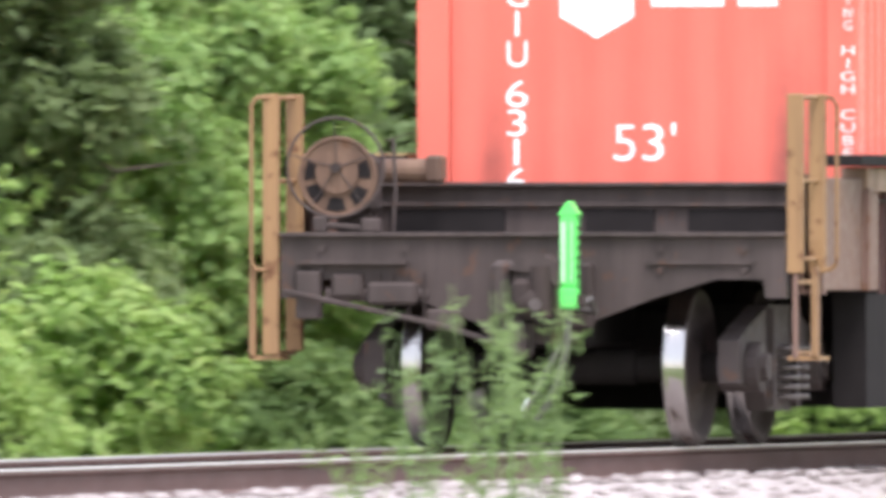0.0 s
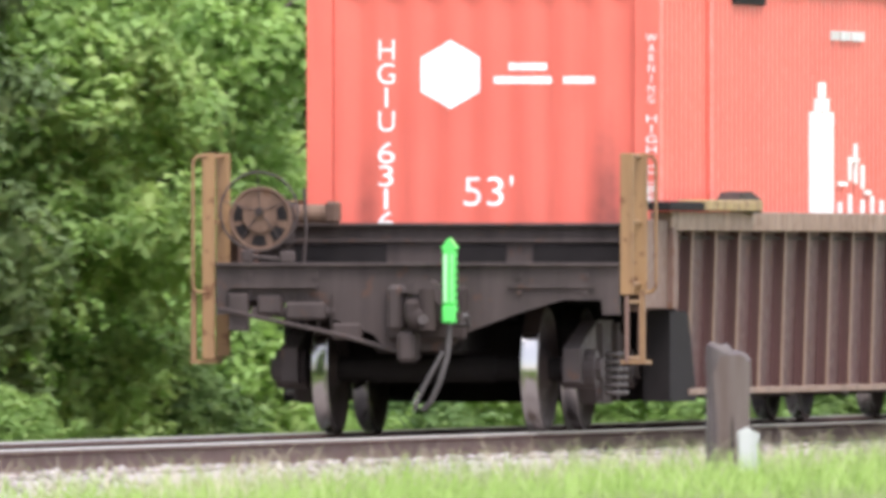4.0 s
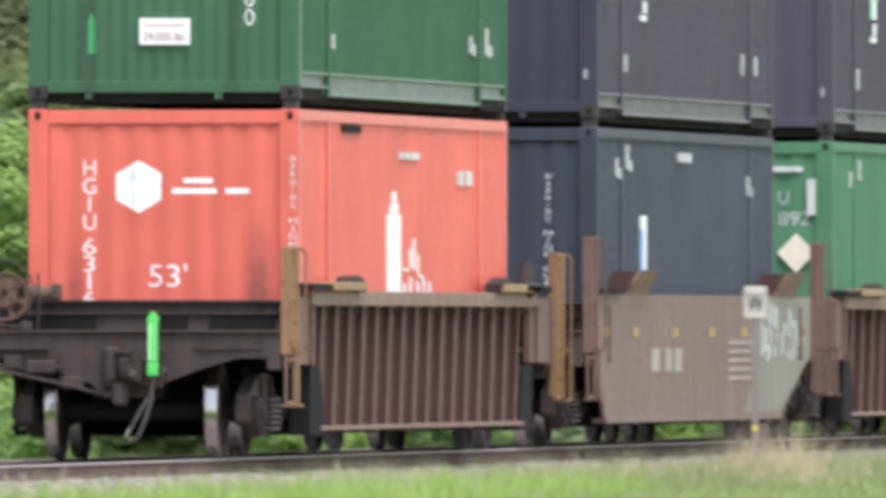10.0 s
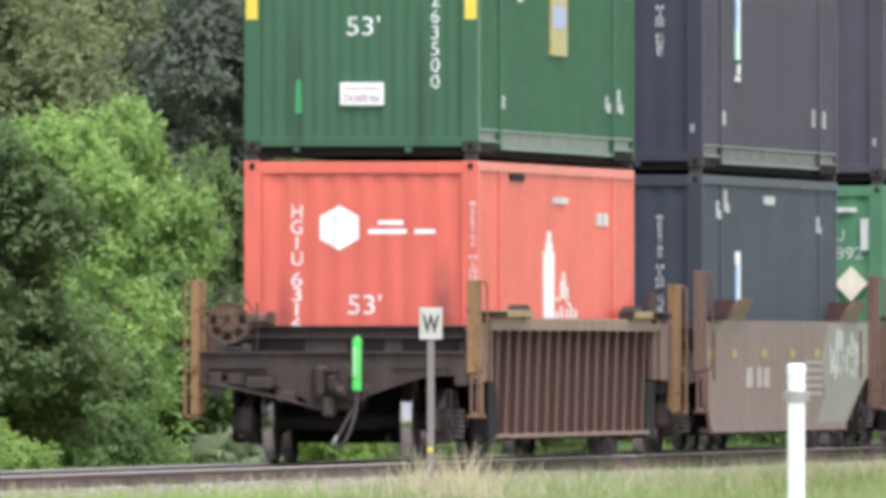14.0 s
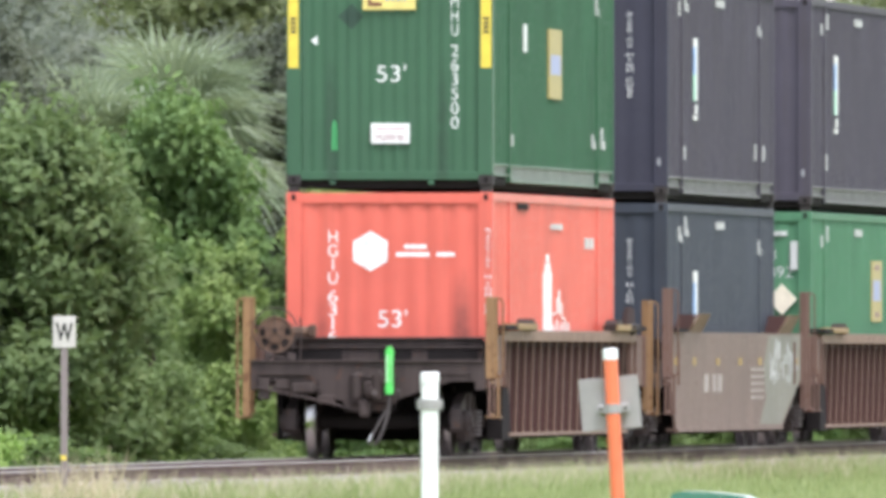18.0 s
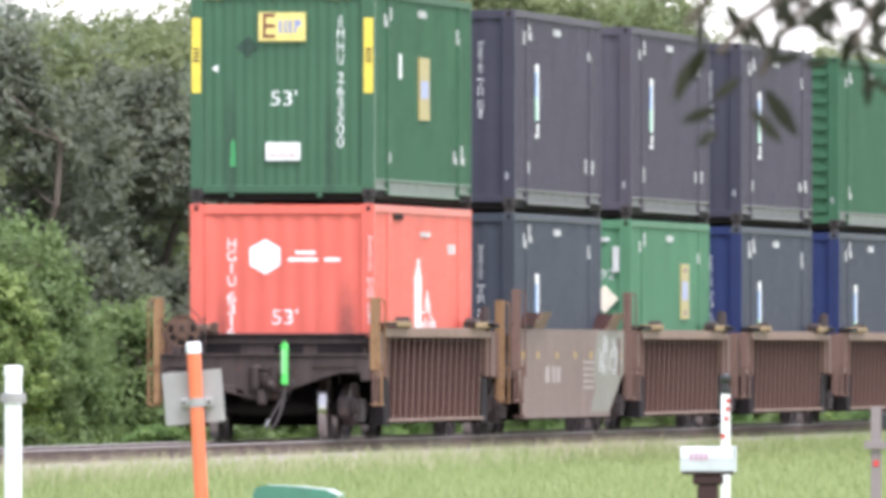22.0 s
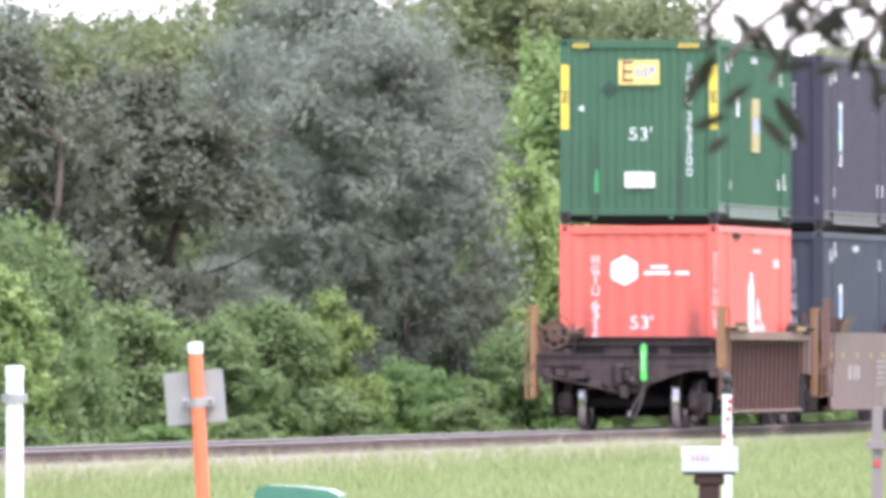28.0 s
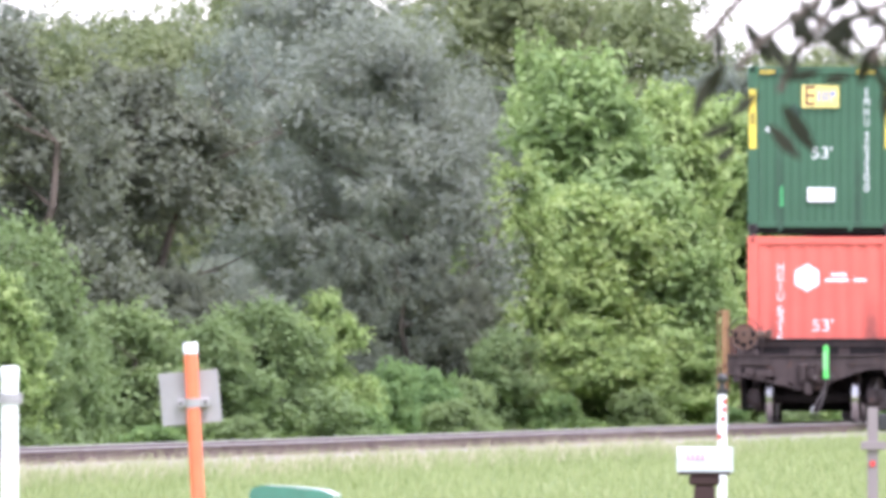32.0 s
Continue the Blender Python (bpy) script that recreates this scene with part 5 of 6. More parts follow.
hedge((FINE,), -9.30, -8.22, (-42.6, -41.6), 1.5, (3.8, 4.3), 0.6, 12)
hedge((FINE, FINE_MID), -8.15, -7.35, (-42.6, -41.8), 1.4, (3.5, 4.1), 0.8, 13)
# taller row behind
hedge((FINE, FINE_MID, FINE), -15.1, -9.4, (-45.5, -44.0), 1.9, (5.4, 6.4), 0.95, 14)
hedge((ASH, OLIVE, OAK, OLIVE), -9.4, -6.9, (-50, -47.5), 2.3, (6.2, 7.2), 1.1, 15)
# far backdrop of the wood: its tops stand about as high over the horizon all along
rng = random.Random(16)
for near, deep, start in ((-72, -62, -15.0), (-92, -84, -9.7)):
    b, k = start, 0
    while b < -3.3:
        x = rng.uniform(near, deep)
        y = x / math.tan(radians(b))
        top = (1.6 + (0.0155 if b < -5.9 else 0.0124 if b < -5.4 else 0.0134 if b < -4.60 else 0.0130 if b < -4.40 else 0.0106) * y) * rng.uniform(0.92, 1.02)
        plant(FAR, k, b, x, max(3.2, 0.45 * top), max(7.0, top), rng.uniform(0, 360))
        b += math.degrees((0.48 if b > -9.7 else 1.0) * top / y) * rng.uniform(0.8, 1.05)
        k += 1
# single plants from the whistle board on: kind, which, bearing, line, half width, top
for kinds, pick, bearing, x, half, top in (
        (FINE, 0, -7.26, -42.2, 1.35, 3.9), (FINE, 1, -7.10, -42.0, 1.05, 4.15), (FINE_MID, 0, -6.93, -42.2, 0.95, 3.6), (FINE_MID, 1, -6.81, -42.0, 0.7, 2.6),
        (DEEP, 0, -7.02, -41.4, 0.9, 2.1), (DEEP, 1, -7.20, -41.4, 0.9, 1.8), (OLIVE, 0, -7.36, -47, 2.2, 6.3), (OAK, 0, -6.92, -47, 2.1, 6.3), (ASH, 1, -7.12, -49, 2.0, 6.3),
        (MID, 0, -6.57, -42.0, 1.5, 4.4), (DEEP, 1, -6.28, -43.5, 1.35, 4.9), (FINE_MID, 0, -6.39, -42.4, 1.1, 3.4), (BUSH, 1, -6.15, -42.0, 0.8, 2.7), (MID, 0, -6.40, -41.6, 1.1, 2.1),
        (OAK, 1, -6.05, -47.0, 2.0, 6.4), (ASH, 1, -6.50, -52.0, 2.4, 6.4), (OAK, 0, -6.72, -47.5, 2.0, 6.2), (ASH, 0, -6.20, -52.0, 2.2, 6.6),
        (BUSH, 2, -5.93, -42.5, 0.75, 3.7), (MID, 1, -6.03, -41.8, 1.0, 2.6), (MID, 0, -5.90, -41.6, 0.9, 2.2),
        (OAK, 0, -5.80, -46.5, 2.2, 6.4), (OAK, 1, -5.50, -45.0, 2.4, 5.9), (OLIVE, 0, -5.66, -52.0, 2.6, 7.2), (OLIVE, 1, -5.40, -53.0, 2.5, 7.5), (OLIVE, 0, -5.90, -53.0, 2.5, 7.2), (OLIVE, 1, -5.27, -50.5, 1.3, 5.6),
        (FINE_MID, 0, -5.85, -42.0, 1.4, 3.5), (MID, 1, -5.735, -41.8, 1.25, 3.1), (BUSH, 2, -5.80, -41.5, 0.8, 2.4), (MID, 0, -5.515, -41.6, 1.0, 1.9), (MID, 1, -5.62, -41.3, 0.8, 1.6),
        (MID, 1, -5.225, -41.8, 1.35, 2.0), (BUSH, 1, -5.110, -41.8, 0.75, 2.15), (MID, 0, -5.345, -41.8, 0.9, 1.7), (ASH, 0, -5.30, -44.5, 1.0, 2.8), (OAK, 1, -5.41, -44.0, 1.0, 2.6),
        (ASH, 0, -5.03, -46.0, 2.4, 7.3), (ASH, 1, -5.23, -49.5, 2.2, 7.2), (ASH, 1, -4.86, -48.0, 1.9, 6.6), (OAK, 0, -4.92, -43.5, 1.15, 3.2), (OAK, 1, -4.82, -43.8, 0.9, 2.6), (OAK, 0, -5.06, -44.2, 0.9, 3.4),
        (LOW, 1, -4.97, -41.4, 0.65, 1.1), (LOW, 1, -4.89, -41.4, 0.7, 0.95), (MID, 0, -4.74, -41.8, 0.8, 1.6), (LOW, 0, -4.82, -41.3, 0.6, 0.8),
        (BUSH, 0, -4.585, -45.0, 2.2, 7.0), (BUSH, 1, -4.717, -43.5, 1.0, 4.7), (BUSH, 2, -4.44, -45.5, 1.6, 6.6), (BUSH, 1, -4.67, -47.0, 0.9, 7.4), (BUSH, 2, -4.60, -42.6, 1.6, 4.2), (BUSH, 0, -4.45, -42.6, 1.6, 4.4),
        (BUSH, 1, -4.56, -41.6, 1.2, 1.8), (BUSH, 0, -4.42, -41.6, 1.1, 1.6),
        (BUSH, 2, -4.27, -44.5, 2.0, 6.4), (BUSH, 0, -4.08, -44.0, 2.0, 6.0), (MID, 0, -3.88, -44.5, 2.0, 6.2), (BUSH, 1, -3.68, -44.0, 2.0, 6.4),
        (OAK, 0, -4.82, -60, 3.0, 8.4), (OAK, 1, -4.20, -58, 2.8, 8.0), (OAK, 0, -3.80, -58, 2.8, 8.0)):
    plant(kinds, pick, bearing, x, half, top)
# low growth along the foot of the bushes
hedge((LOW,), -14.8, -12.5, (-41.2, -40.4), 0.8, (0.4, 1.1), 1.5, 17)
hedge((LOW,), -11.6, -6.5, (-41.2, -40.4), 0.75, (0.2, 0.75), 2.0, 18)
hedge((LOW[1:2], LOW[:1]), -6.5, -3.5, (-41.2, -40.4), 0.75, (0.1, 0.6), 2.2, 20)

for kinds in (FINE, FINE_MID, DARK, DEEP, BUSH, MID, OAK, OLIVE, ASH, FAR, LOW):
    for src in kinds:
        if src.name not in used:
            for o in (*src.children_recursive, src):
                bpy.data.objects.remove(o)


def fan_palm(bearing, x, height, reach, fans, seed):
    """A palm with fan-shaped fronds, each a part of its own."""
    rng = random.Random(seed)
    ob = thing("fan_palm", pose(x, x / math.tan(radians(bearing)), -0.52), "grey-green fan palm among the bushes", "palm", "fan palms")
    part("trunk", tube(bmesh.new(), (0, 0, -0.1), (0, 0, height), 0.17, 0.13, 10), M["bark"], ob)
    for k in range(fans):
        a, lift = 2.4 * k + rng.uniform(-0.3, 0.3), rng.uniform(-0.35, 1.35)
        out = Vector((math.cos(a) * math.cos(lift), math.sin(a) * math.cos(lift), math.sin(lift)))
        side = Vector((-math.sin(a), math.cos(a), 0))
        hub = Vector((0, 0, height)) + out * reach * 0.5
        v, f = [], []
        for j in range(25):
            w = radians(-95 + 190 * j / 24)
            d = out * math.cos(w) + side * math.sin(w)
            length = reach * (0.62 + 0.3 * math.cos(w)) * rng.uniform(0.85, 1.1)
            across = d.cross(out.cross(side)).normalized() * 0.026
            tip = hub + d * length - Vector((0, 0, length * rng.uniform(0.18, 0.45)))
            mid = hub + d * length * 0.55 - Vector((0, 0, length * 0.06))
            n = len(v)
            v += [hub, mid - across, mid + across, tip]
            f += [(n, n + 1, n + 2), (n + 1, n + 3, n + 2)]
        fr = part_of("frond", raw_mesh("frond", v, f, 3), M["leaf_palm"], ob)
        part("stalk", tube(bmesh.new(), (0, 0, height), hub, 0.016, 0.012, 5), M["leaf_palm"], fr)


for n, (bearing, x, height, reach, fans) in enumerate(((-8.79, -41.3, 3.6, 0.95, 30), (-8.60, -41.4, 3.0, 0.95, 26), (-6.27, -45.4, 4.9, 1.75, 58), (-6.42, -46.0, 4.6, 1.5, 40), (-6.90, -40.3, 0.35, 0.7, 9))):
    fan_palm(bearing, x, height, reach, fans, 400 + n)


# ---- grass ----
def blades(name, seed, x, y, z, per, height, width, lean):
    rng = np.random.default_rng(seed)
    n = len(x) * per
    bx, by, bz = (np.repeat(v, per) for v in (x, y, z))
    bx = bx + rng.normal(0, 0.06, n)
    by = by + rng.normal(0, 0.06, n)
    a = rng.random(n) * 6.283
    h = np.repeat(height, per) * rng.uniform(0.55, 1.2, n)
    lx, ly = rng.normal(0, lean, n) * h, rng.normal(0, lean, n) * h
    w = width * rng.uniform(0.6, 1.4, n)
    base1 = np.stack([bx - w * np.cos(a), by - w * np.sin(a), bz], 1)
    base2 = np.stack([bx + w * np.cos(a), by + w * np.sin(a), bz], 1)
    m1 = np.stack([bx + lx * 0.4 - w * 0.7 * np.cos(a), by + ly * 0.4 - w * 0.7 * np.sin(a), bz + h * 0.6], 1)
    m2 = np.stack([bx + lx * 0.4 + w * 0.7 * np.cos(a), by + ly * 0.4 + w * 0.7 * np.sin(a), bz + h * 0.6], 1)
    tip = np.stack([bx + lx, by + ly, bz + h], 1)
    v = np.stack([base1, base2, m2, m1, tip], 1).reshape(-1, 3)
    k = 5 * np.arange(n)[:, None]
    f = np.concatenate([k + np.array([[0, 1, 2]]), k + np.array([[0, 2, 3]]), k + np.array([[3, 2, 4]])], 1).reshape(-1, 3)
    return raw_mesh(name, v, f, 3)


def verge(n, seed, x0, x1, y0, y1, power=1.0):
    rng = np.random.default_rng(seed)
    return x0 + (x1 - x0) * rng.random(n) ** power, y0 + (y1 - y0) * rng.random(n), rng


# short turf towards the tripod
x, y, r = verge(30000, 31, -33.0, -19.0, 150, 520)
flat_mesh_thing("verge_grass", blades("verge_grass", 1, x, y, np.full(len(x), -0.40), 4, r.uniform(0.12, 0.22, len(x)), 0.010, 0.35), M["grass"], "bright yellow-green uneven grass", "stuff")
# taller uncut edge at the foot of the ballast
x, y, r = verge(15000, 32, -33.6, -31.4, 172, 560)
flat_mesh_thing("edge_grass", blades("edge_grass", 2, x, y, np.full(len(x), -0.45), 5, r.uniform(0.20, 0.43, len(x)), 0.007, 0.32), M["grass"], "taller uncut grass at the ballast foot", "stuff")
x, y, r = verge(4600, 33, -33.6, -31.6, 166, 430)
flat_mesh_thing("dry_grass", blades("dry_grass", 3, x, y, np.full(len(x), -0.45), 5, r.uniform(0.22, 0.50, len(x)), 0.005, 0.5), M["straw"], "pale straw-coloured seeding grass", "stuff")
# lush blades by the first part of the track
x, y, r = verge(4200, 37, -32.2, -30.6, 160, 262)
flat_mesh_thing("lush_grass", blades("lush_grass", 6, x, y, np.full(len(x), -0.45), 5, r.uniform(0.20, 0.42, len(x)), 0.010, 0.3), M["grass_lush"], "lush bright green grass beside the ballast", "stuff")
# a tuft at the foot of the whistle board
r = np.random.default_rng(36)
x, y = np.concatenate([r.normal(-31.9, 0.25, 70), r.normal(-31.9, 0.5, 50)]), np.concatenate([r.normal(281.6, 1.0, 70), r.normal(283.0, 5.0, 50)])
flat_mesh_thing("dry_tuft", blades("dry_tuft", 5, x, y, np.full(120, -0.45), 9, np.concatenate([r.uniform(0.35, 0.75, 70), r.uniform(0.25, 0.45, 50)]), 0.005, 0.45), M["straw"], "pale dry tuft round the sign post", "stuff")
# rank growth beyond the track
x, y, r = verge(4500, 34, -41.8, -39.0, 130, 560)
flat_mesh_thing("rank_grass", blades("rank_grass", 4, x, y, np.full(len(x), -0.52), 6, r.uniform(0.18, 0.50, len(x)), 0.012, 0.35), M["grass_lush"], "rank green weeds between track and bushes", "stuff")


# ---- by the track and by the road ----
def at_bearing(bearing, d, z=-0.44):
    return pose(d * math.sin(radians(bearing)), d * math.cos(radians(bearing)), z)


def tall_weed(bearing, d, height, seed):
    ob = thing("tall_weed", at_bearing(bearing, d, -0.50), "tall grey-green feathery weed beside the ballast", "weed", "tall weeds")
    rng = np.random.default_rng(seed)
    c, nrm = [], []
    for k in range(5):
        a, l = rng.random() * 6.28, rng.uniform(0.05, 0.28)
        tip = Vector((l * math.cos(a), l * math.sin(a), height * rng.uniform(0.75, 1.0)))
        part("stem", tube(bmesh.new(), (rng.normal(0, 0.04), rng.normal(0, 0.04), 0), tip, 0.009, 0.003, 5), M["weed"], ob)
        for j in range(10):
            f = 0.25 + 0.75 * rng.random()
            c.append(tip * f + Vector(rng.normal(0, 0.05, 3)))
            nrm.append((rng.normal(), rng.normal(), 0.6))
    part_of("leaves", leaf_cloud("leaves", seed, np.array(c), np.array(nrm), 4, 0.08, 0.018, 0.03), M["weed"], ob)


for k, (bearing, d, h) in enumerate(((-13.23, 137, 1.45), (-13.12, 137.5, 1.5), (-13.04, 138, 1.55), (-12.97, 139, 1.5), (-13.36, 136, 1.0))):
    tall_weed(bearing, d, h, 200 + k)

post = thing("sleeper_post", pose(-31.88, 188.3, -0.5, 0, 0, 12), "weathered grey timber post with a split face and white tag", "post")
bm = boxed(-0.15, 0.145, -0.11, 0.11, 0, 1.14, bevel=0.03)
bmesh.ops.subdivide_edges(bm, edges=bm.edges[:], cuts=5, use_grid_fill=True)
for v in bm.verts:
    n = noise.noise_vector(v.co * 5.0)
    v.co += Vector((n.x * 0.022, n.y * 0.012, (n.z * 0.06 - 0.05 * (v.co.x > 0.02)) if v.co.z > 1.0 else 0))
part("timber", bm, M["wood_post"], post)
bm = prism(bmesh.new(), [(-0.10, 0.20), (0.135, 0.18), (0.14, 1.02), (0.09, 1.09), (-0.06, 1.08), (-0.11, 0.95), (-0.08, 0.60)], "y", -0.118, -0.10)
part("worn_face", bm, paint("timber_brown", (0.10, 0.068, 0.060), (0.17, 0.14, 0.13), 0.85, 0.8), post, "browner weathered face of the post")
part("split", prism(bmesh.new(), [(0.01, 0.0), (0.035, 0.0), (0.03, 0.62), (0.018, 0.70), (0.005, 0.45)], "y", -0.121, -0.11), M["dark"], post, "dark split in the timber")
bm = prism(bmesh.new(), [(0.05, 0.30), (0.20, 0.29), (0.215, 0.36), (0.19, 0.44), (0.21, 0.55), (0.12, 0.60), (0.055, 0.57), (0.065, 0.42)], "y", -0.135, -0.112)
tag = part("tag", bm, M["white_worn"], post, "chipped white tag")
part("tag_mark", boxed(0.07, 0.10, -0.130, -0.124, 0.46, 0.50), M["dark_film"], tag)


def whistle_sign():
    ob = thing("whistle_sign", pose(-32.0, 281.6, -0.48, 0, 0, 6), "white whistle board with a black letter on a grey post", "sign")
    part("post", boxed(-0.035, 0.035, 0.0, 0.04, 0, 2.05), M["stake"], ob, "grey steel post")
    part("post_mark", boxed(-0.036, 0.02, -0.004, 0.0, 0.68, 0.73), M["yellow"], ob, "small yellow mark")
    b = part("board", boxed(-0.115, 0.115, -0.012, 0.0, 1.81, 2.13, bevel=0.004), paint("board_white", (0.62, 0.59, 0.55), (0.36, 0.33, 0.30), 0.55, 0.5), ob, "white sign board")
    part_of("letter", fitted(written("W", 0.2, weight=0.02), -0.085, 0.085, 1.87, 2.06, -0.018), M["dark_film"], b, "black letter")


whistle_sign()


def capped_post(bearing, d, top, radius, mat, label):
    ob = thing("marker_post", at_bearing(bearing, d), label, "post", "marker posts")
    h = top + 0.44
    bm = tube(bmesh.new(), (0, 0, 0), (0, 0, h - 0.04), radius, seg=20)
    part("pipe", bm, mat, ob)
    bm = tube(bmesh.new(), (0, 0, h - 0.058), (0, 0, h - 0.01), radius * 1.08, seg=20)
    tube(bm, (0, 0, h - 0.01), (0, 0, h), radius * 1.08, radius * 0.9, 20)
    part("cap", bm, M["pvc"], ob, "white plastic cap")
    return ob, h


white_post, h = capped_post(-5.742, 150, 1.14, 0.047, M["pvc"], "white plastic marker post with a cap and steel band")
bm = tube(bmesh.new(), (0, 0, h - 0.20), (0, 0, h - 0.145), 0.058, seg=20)
box(bm, -0.066, 0.066, -0.02, 0.03, h - 0.20, h - 0.145, bevel=0.004)
part("band", bm, M["zinc"], white_post, "grey steel band")
for z in (0.28, 0.52):
    part("screw", tube(bmesh.new(), (0.01, -0.049, h - z), (0.01, -0.044, h - z), 0.007, seg=6), M["zinc"], white_post)

orange_post, h = capped_post(-5.3426, 150, 1.267, 0.037, M["orange_plastic"], "leaning orange plastic marker post with a white cap and sign plate")
orange_post.matrix_basis = orange_post.matrix_basis @ pose(0, 0, 0, 0, -3.0, 0)
part("sign_plate", boxed(-0.128, 0.190, 0.045, 0.052, h - 0.432, h - 0.152, bevel=0.002), M["zinc"], orange_post, "pale grey back of a sign plate").rotation_euler = (0, radians(-2), 0)
bm = boxed(-0.085, 0.085, -0.002, 0.046, h - 0.345, h - 0.295, bevel=0.006)
tube(bm, (0, 0, h - 0.345), (0, 0, h - 0.295), 0.042, seg=16)
br = part("bracket", bm, M["zinc"], orange_post, "zinc clamp bracket")
for sx in (-0.065, 0.065):
    part("bolt", tube(bmesh.new(), (sx, -0.006, h - 0.32), (sx, 0, h - 0.32), 0.009, seg=6), M["dark"], br)

bin_thing = thing("wheelie_bin", at_bearing(-5.163, 150), "green plastic refuse bin with a domed lid", "bin")
part("body", prism(bmesh.new(), [(-0.19, 0.05), (0.19, 0.05), (0.215, 0.86), (-0.215, 0.86)], "y", -0.2, 0.2), M["bin"], bin_thing)
bm = bmesh.new()
prism(bm, [(-0.225, 0.85), (0.225, 0.85), (0.225, 0.895), (0.16, 0.925), (0.0, 0.942), (-0.16, 0.948), (-0.21, 0.935), (-0.225, 0.90)], "y", -0.23, 0.25)
part("lid", bm, M["bin"], bin_thing, "domed green lid")
bm = tube(bmesh.new(), (-0.2, 0.24, 0.09), (-0.14, 0.24, 0.09), 0.09, seg=14)
tube(bm, (0.14, 0.24, 0.09), (0.2, 0.24, 0.09), 0.09, seg=14)
part("wheels", bm, M["black"], bin_thing)

mail = thing("mailbox", at_bearing(-4.333, 205, -0.567), "white metal mailbox on a dark brown post", "mailbox")
bm = prism(bmesh.new(), [(-0.09, 0.0), (0.09, 0.0), (0.09, 0.10), (0.07, 0.155), (0.03, 0.18), (-0.03, 0.18), (-0.07, 0.155), (-0.09, 0.10)], "x", -0.195, 0.195)
bm.transform(pose(0, 0, 0.92))
mb = part("box", bm, M["mail_white"], mail, "white box with a rounded top")
bm = bmesh.new()
for k in range(4):
    box(bm, -0.125 + 0.036 * k, -0.103 + 0.036 * k, -0.094, -0.089, 1.0, 1.05)
part("number_bars", bm, plain("faded_pink", (0.50, 0.27, 0.36), 0.5), mb, "faded pink figure bars")
part("door", boxed(0.193, 0.203, -0.095, 0.095, 0.915, 1.10, bevel=0.003), M["mail_white"], mb)
part("shelf", boxed(-0.185, 0.185, -0.08, 0.08, 0.895, 0.92), M["mail_brown"], mail, "dark brown board under the box")
bm = boxed(-0.075, 0.075, -0.06, 0.06, 0, 0.82, bevel=0.012)
box(bm, -0.11, 0.11, -0.07, 0.07, 0.82, 0.897, bevel=0.015)
part("post", bm, M["mail_brown"], mail, "turned dark brown post")

stake = thing("reflector_stake", at_bearing(-4.297, 208, -0.46), "white roadside stake with red marks and a dark top", "stake")
part("shaft", boxed(-0.033, 0.033, -0.01, 0.01, 0, 1.37), M["pvc"], stake)
for x0, z in ((0.005, 1.30), (-0.01, 1.17), (-0.034, 1.04), (0.0, 1.24)):
    part("red_mark", boxed(x0, x0 + 0.03, -0.014, -0.009, z, z + 0.035), M["red_film"], stake, "flaked red mark")
bm = boxed(-0.04, 0.04, -0.014, 0.014, 1.37, 1.41)
tube(bm, (0, 0, 1.40), (0, 0, 1.48), 0.022, 0.018, 10)
bmesh.ops.create_uvsphere(bm, u_segments=12, v_segments=8, radius=0.04, matrix=Matrix.Translation((0, 0, 1.485)))
part("top", bm, M["dark_film"], stake, "dark round top")

gatepost = thing("fence_stake", at_bearing(-3.992, 170, -0.415), "pale grey stake with a cross board and a red reflector", "stake")
part("shaft", boxed(-0.032, 0.032, -0.012, 0.012, 0, 1.30, bevel=0.003), M["stake"], gatepost)
part("cross_board", boxed(-0.07, 0.09, -0.035, -0.012, 1.045, 1.095, bevel=0.003), M["stake"], gatepost)
part("reflector", tube(bmesh.new(), (0, -0.02, 0.96), (0, -0.012, 0.96), 0.02, seg=14), M["red_film"], gatepost, "small red round reflector")
part("latch", boxed(0.034, 0.10, -0.02, 0.02, 1.16, 1.26, bevel=0.01), M["dark_film"], gatepost, "dark latch")


# ---- the overhanging twig near the tripod ----
# how the breeze carries the spray: seconds, sideways, down
SWAY = ((0, -40, 0), (20.5, -45, 0), (21, -52, 0), (22, -22, -14), (24, -25, -18), (25, -10, -16), (25.5, -18, -22), (28, -8, -2), (28.5, 20, 10), (29, 42, 18), (29.5, 15, 8), (30, -12, 2), (31, 0, 0), (32, 16, 14))


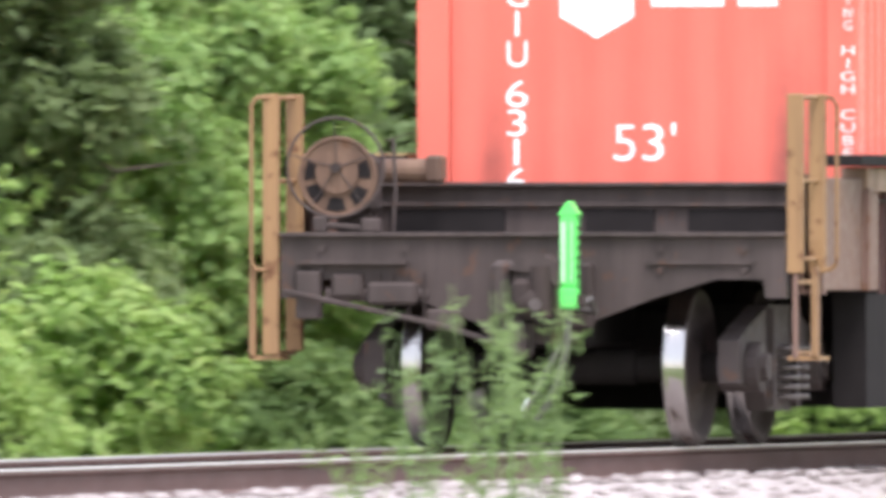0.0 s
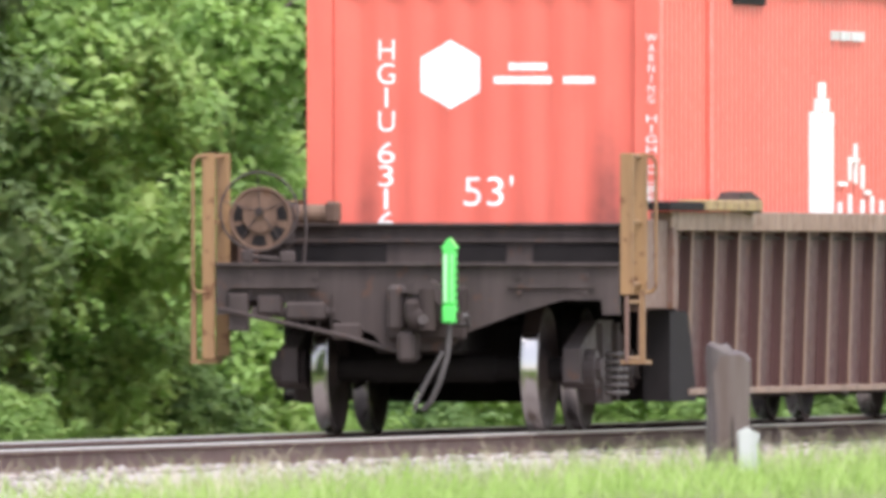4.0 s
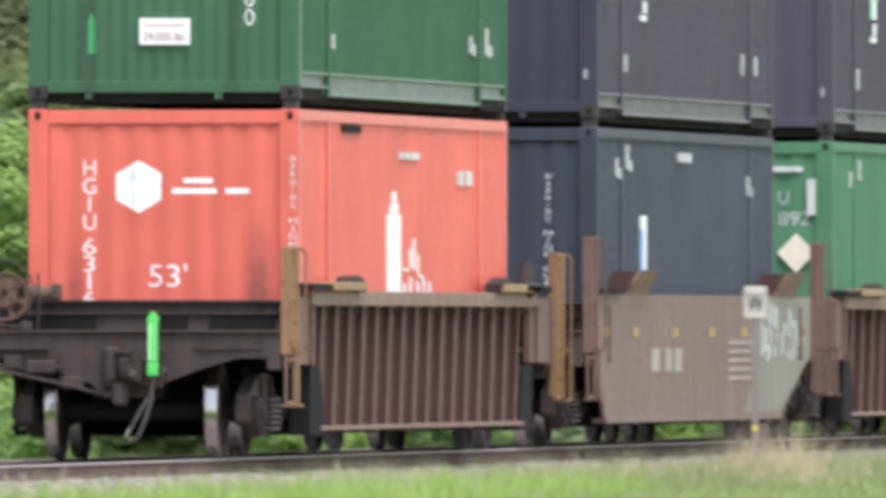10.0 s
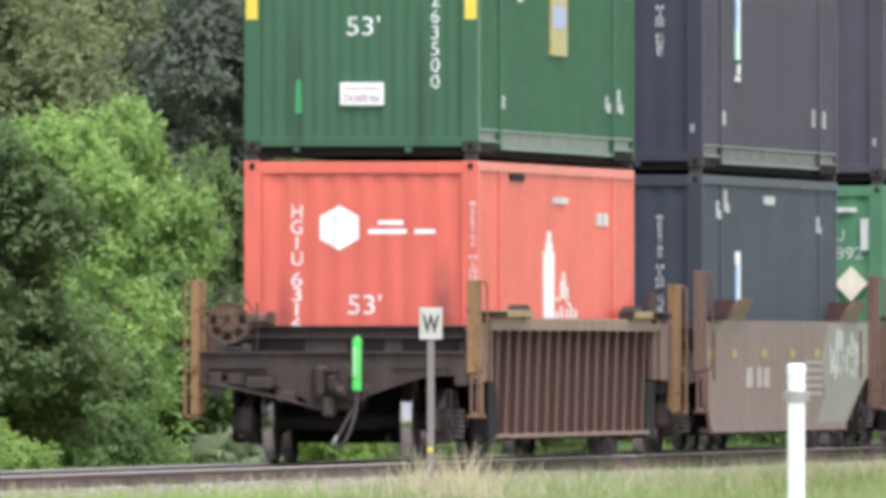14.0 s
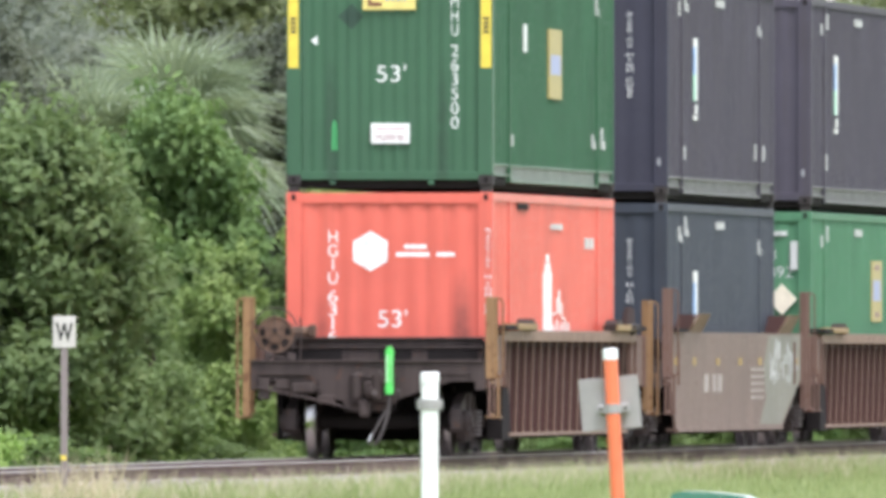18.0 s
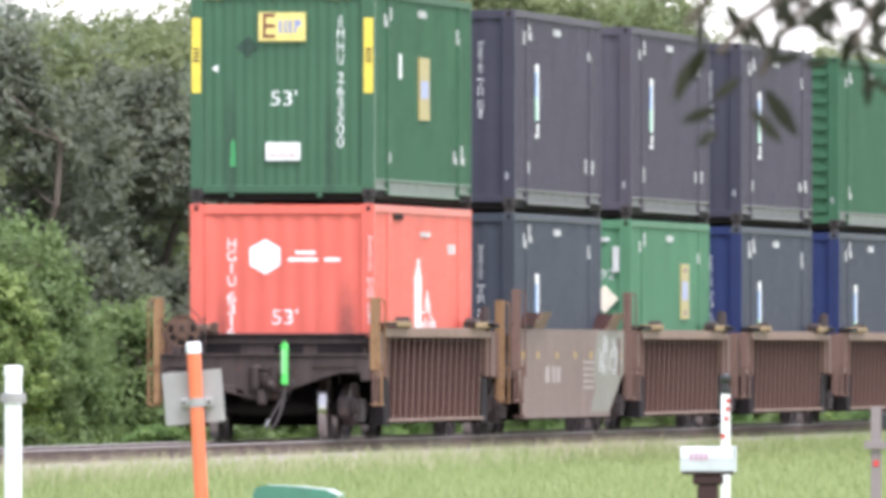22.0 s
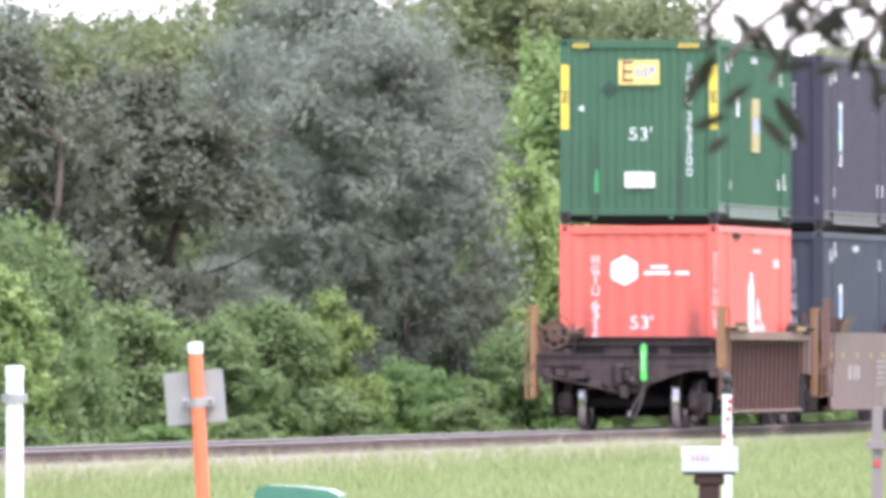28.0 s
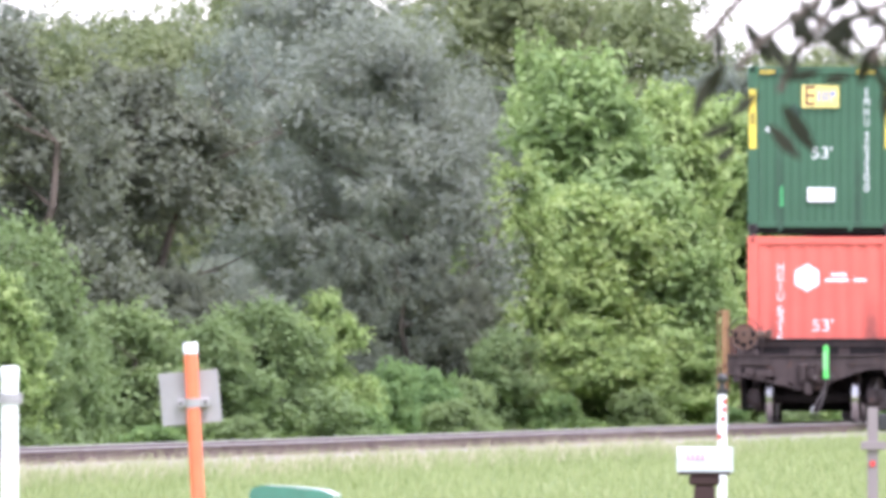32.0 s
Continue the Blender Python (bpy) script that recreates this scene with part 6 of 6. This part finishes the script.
def near_tree():
    d = 42.0
    ob = thing("overhanging_tree", at_bearing(-1.2, d), "nearby tree whose dark narrow-leaved twigs hang into view", "tree")
    part("trunk", trunk(300, 6.0, 0.20, 3, 0.3), M["bark"], ob)
    px = d / 50000.0
    base = at_bearing(-1.2, d).translation
    p0 = at_bearing(-4.87, d, 0).translation
    right = Vector((math.cos(radians(-4.87)), -math.sin(radians(-4.87)), 0))

    def at(x, y):
        return p0 + right * ((x - 780) * px) + Vector((0, 0, EYE_Z + (628 - y) * px)) - base
    twigs = (((2600, -1150), (2100, -560), (1700, -200), (1500, -60), (1400, 10), (1330, 60), (1290, 110)), ((1500, -60), (1430, 40), (1390, 90), (1365, 150)),
             ((1700, -200), (1600, -20), (1555, 40), (1530, 95)), ((1500, -60), (1400, -70), (1300, -20), (1230, 60)), ((1600, -20), (1560, -10), (1500, 20)))
    part("limb", bent(bmesh.new(), [(0, 0, 3.2), at(2600, -1150)], 0.05, 8), M["bark"], ob)
    spray = part("branch", bent(bmesh.new(), [at(*q) for q in twigs[0]], 0.006, 5), M["bark"], ob, "thin hanging branch that sways")
    for tw in twigs[1:]:
        part("twig", bent(bmesh.new(), [at(*q) for q in tw], 0.006, 5), M["bark"], spray)
    rng = random.Random(77)
    leaf = bmesh.new()
    n, hl = 6, 0.5
    tops = [(t, 0.5 * math.sin(math.pi * min(1, t * 1.02)) ** 0.8) for t in (0, 0.15, 0.35, 0.6, 0.85, 1.0)]
    left = [leaf.verts.new((-w * 0.28, 0.04 * w, -t)) for t, w in tops]
    mid = [leaf.verts.new((0, 0, -t)) for t, w in tops]
    rgt = [leaf.verts.new((w * 0.28, 0.04 * w, -t)) for t, w in tops]
    for i in range(n - 1):
        for a, b in ((left, mid), (mid, rgt)):
            leaf.faces.new((a[i], b[i], b[i + 1], a[i + 1])).smooth = True
    bmesh.ops.remove_doubles(leaf, verts=leaf.verts, dist=0.0005)
    me = bpy.data.meshes.new("leaf")
    leaf.to_mesh(me)
    leaf.free()
    spots = [(x, y, a, s) for x, y, a, s in (
        (1270, 95, 35, 105), (1240, 120, 25, 90), (1330, 150, 50, 75), (1370, 170, -35, 110), (1345, 205, -40, 90), (1290, 205, 70, 80), (1290, 245, 65, 75), (1400, 60, 20, 80),
        (1300, 20, -35, 100), (1340, 40, -30, 90), (1260, 30, 10, 80), (1430, 40, -65, 60), (1475, 45, 70, 60), (1500, 20, 60, 90), (1440, 110, 75, 70), (1490, 120, 80, 70), (1530, 60, 10, 90), (1560, 30, -20, 90))]
    for x, y, a, s in spots:
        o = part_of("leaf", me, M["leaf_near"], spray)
        k = 0.98 * s * px
        o.matrix_basis = Matrix.Translation(at(x, y)) @ pose(0, 0, 0, rng.uniform(-25, 25), a, 5 + rng.uniform(-30, 30)) @ Matrix.Diagonal((k, k, k, 1))
    for j in range(46):
        x = rng.uniform(1380, 1610)
        y = rng.uniform(-60, 60) + rng.uniform(0, 240 if x > 1500 else 120) * rng.random() ** 1.6
        if x < 1520 and y > 60:
            continue
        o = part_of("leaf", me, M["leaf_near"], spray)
        k = rng.uniform(45, 80) * px
        o.matrix_basis = Matrix.Translation(at(x, y)) @ pose(0, 0, 0, rng.uniform(-30, 30), rng.uniform(-80, 80), rng.uniform(-60, 60)) @ Matrix.Diagonal((k, k, k, 1))
    return spray, [(t, pose(*(right * (dx * px) - Vector((0, 0, dy * px))))) for t, dx, dy in SWAY]


SPRAY = near_tree()

# ---- ties under the rails: the ones nearest the tripod as single pieces ----
tie = bpy.data.meshes.new("tie")
bm = boxed(-1.30, 1.30, -0.115, 0.115, -0.36, -0.178, bevel=0.012)
bm.to_mesh(tie)
bm.free()
for k in range(280):
    o = part_of("tie", tie, M["tie"], track)
    o.location = (0.03 * math.sin(k * 7.3), 128 + 0.53 * k, 0.006 * math.sin(k * 3.1))


# ---- movement ----
def motions():
    def ahead(t):
        return TAIL_Y + SPEED * t + 0.5 * SLOWING * t * t
    times = [4.0 * k for k in range(9)]
    for ob, s, z in TRAIN:
        walk(ob, [(t, pose(TRACK_X, ahead(t) + s, z)) for t in times])
    walk(HUNG, [(t, pose(TRACK_X + 0.10, ahead(t), 0)) for t in times])
    walk(*SPRAY)
    # the wheels roll without slipping: one row for each thirtieth of a second
    for car in (o for o, s, z in TRAIN if o.name.startswith("well_car")):
        for ws in (o for o in car.children if o.name.startswith("wheelset")):
            at = ws.location.copy()
            walk(ws, [(k / 30, pose(*at, -math.degrees((ahead(k / 30) - TAIL_Y) / 0.4505) % 360)) for k in range(0, 961)])


motions()
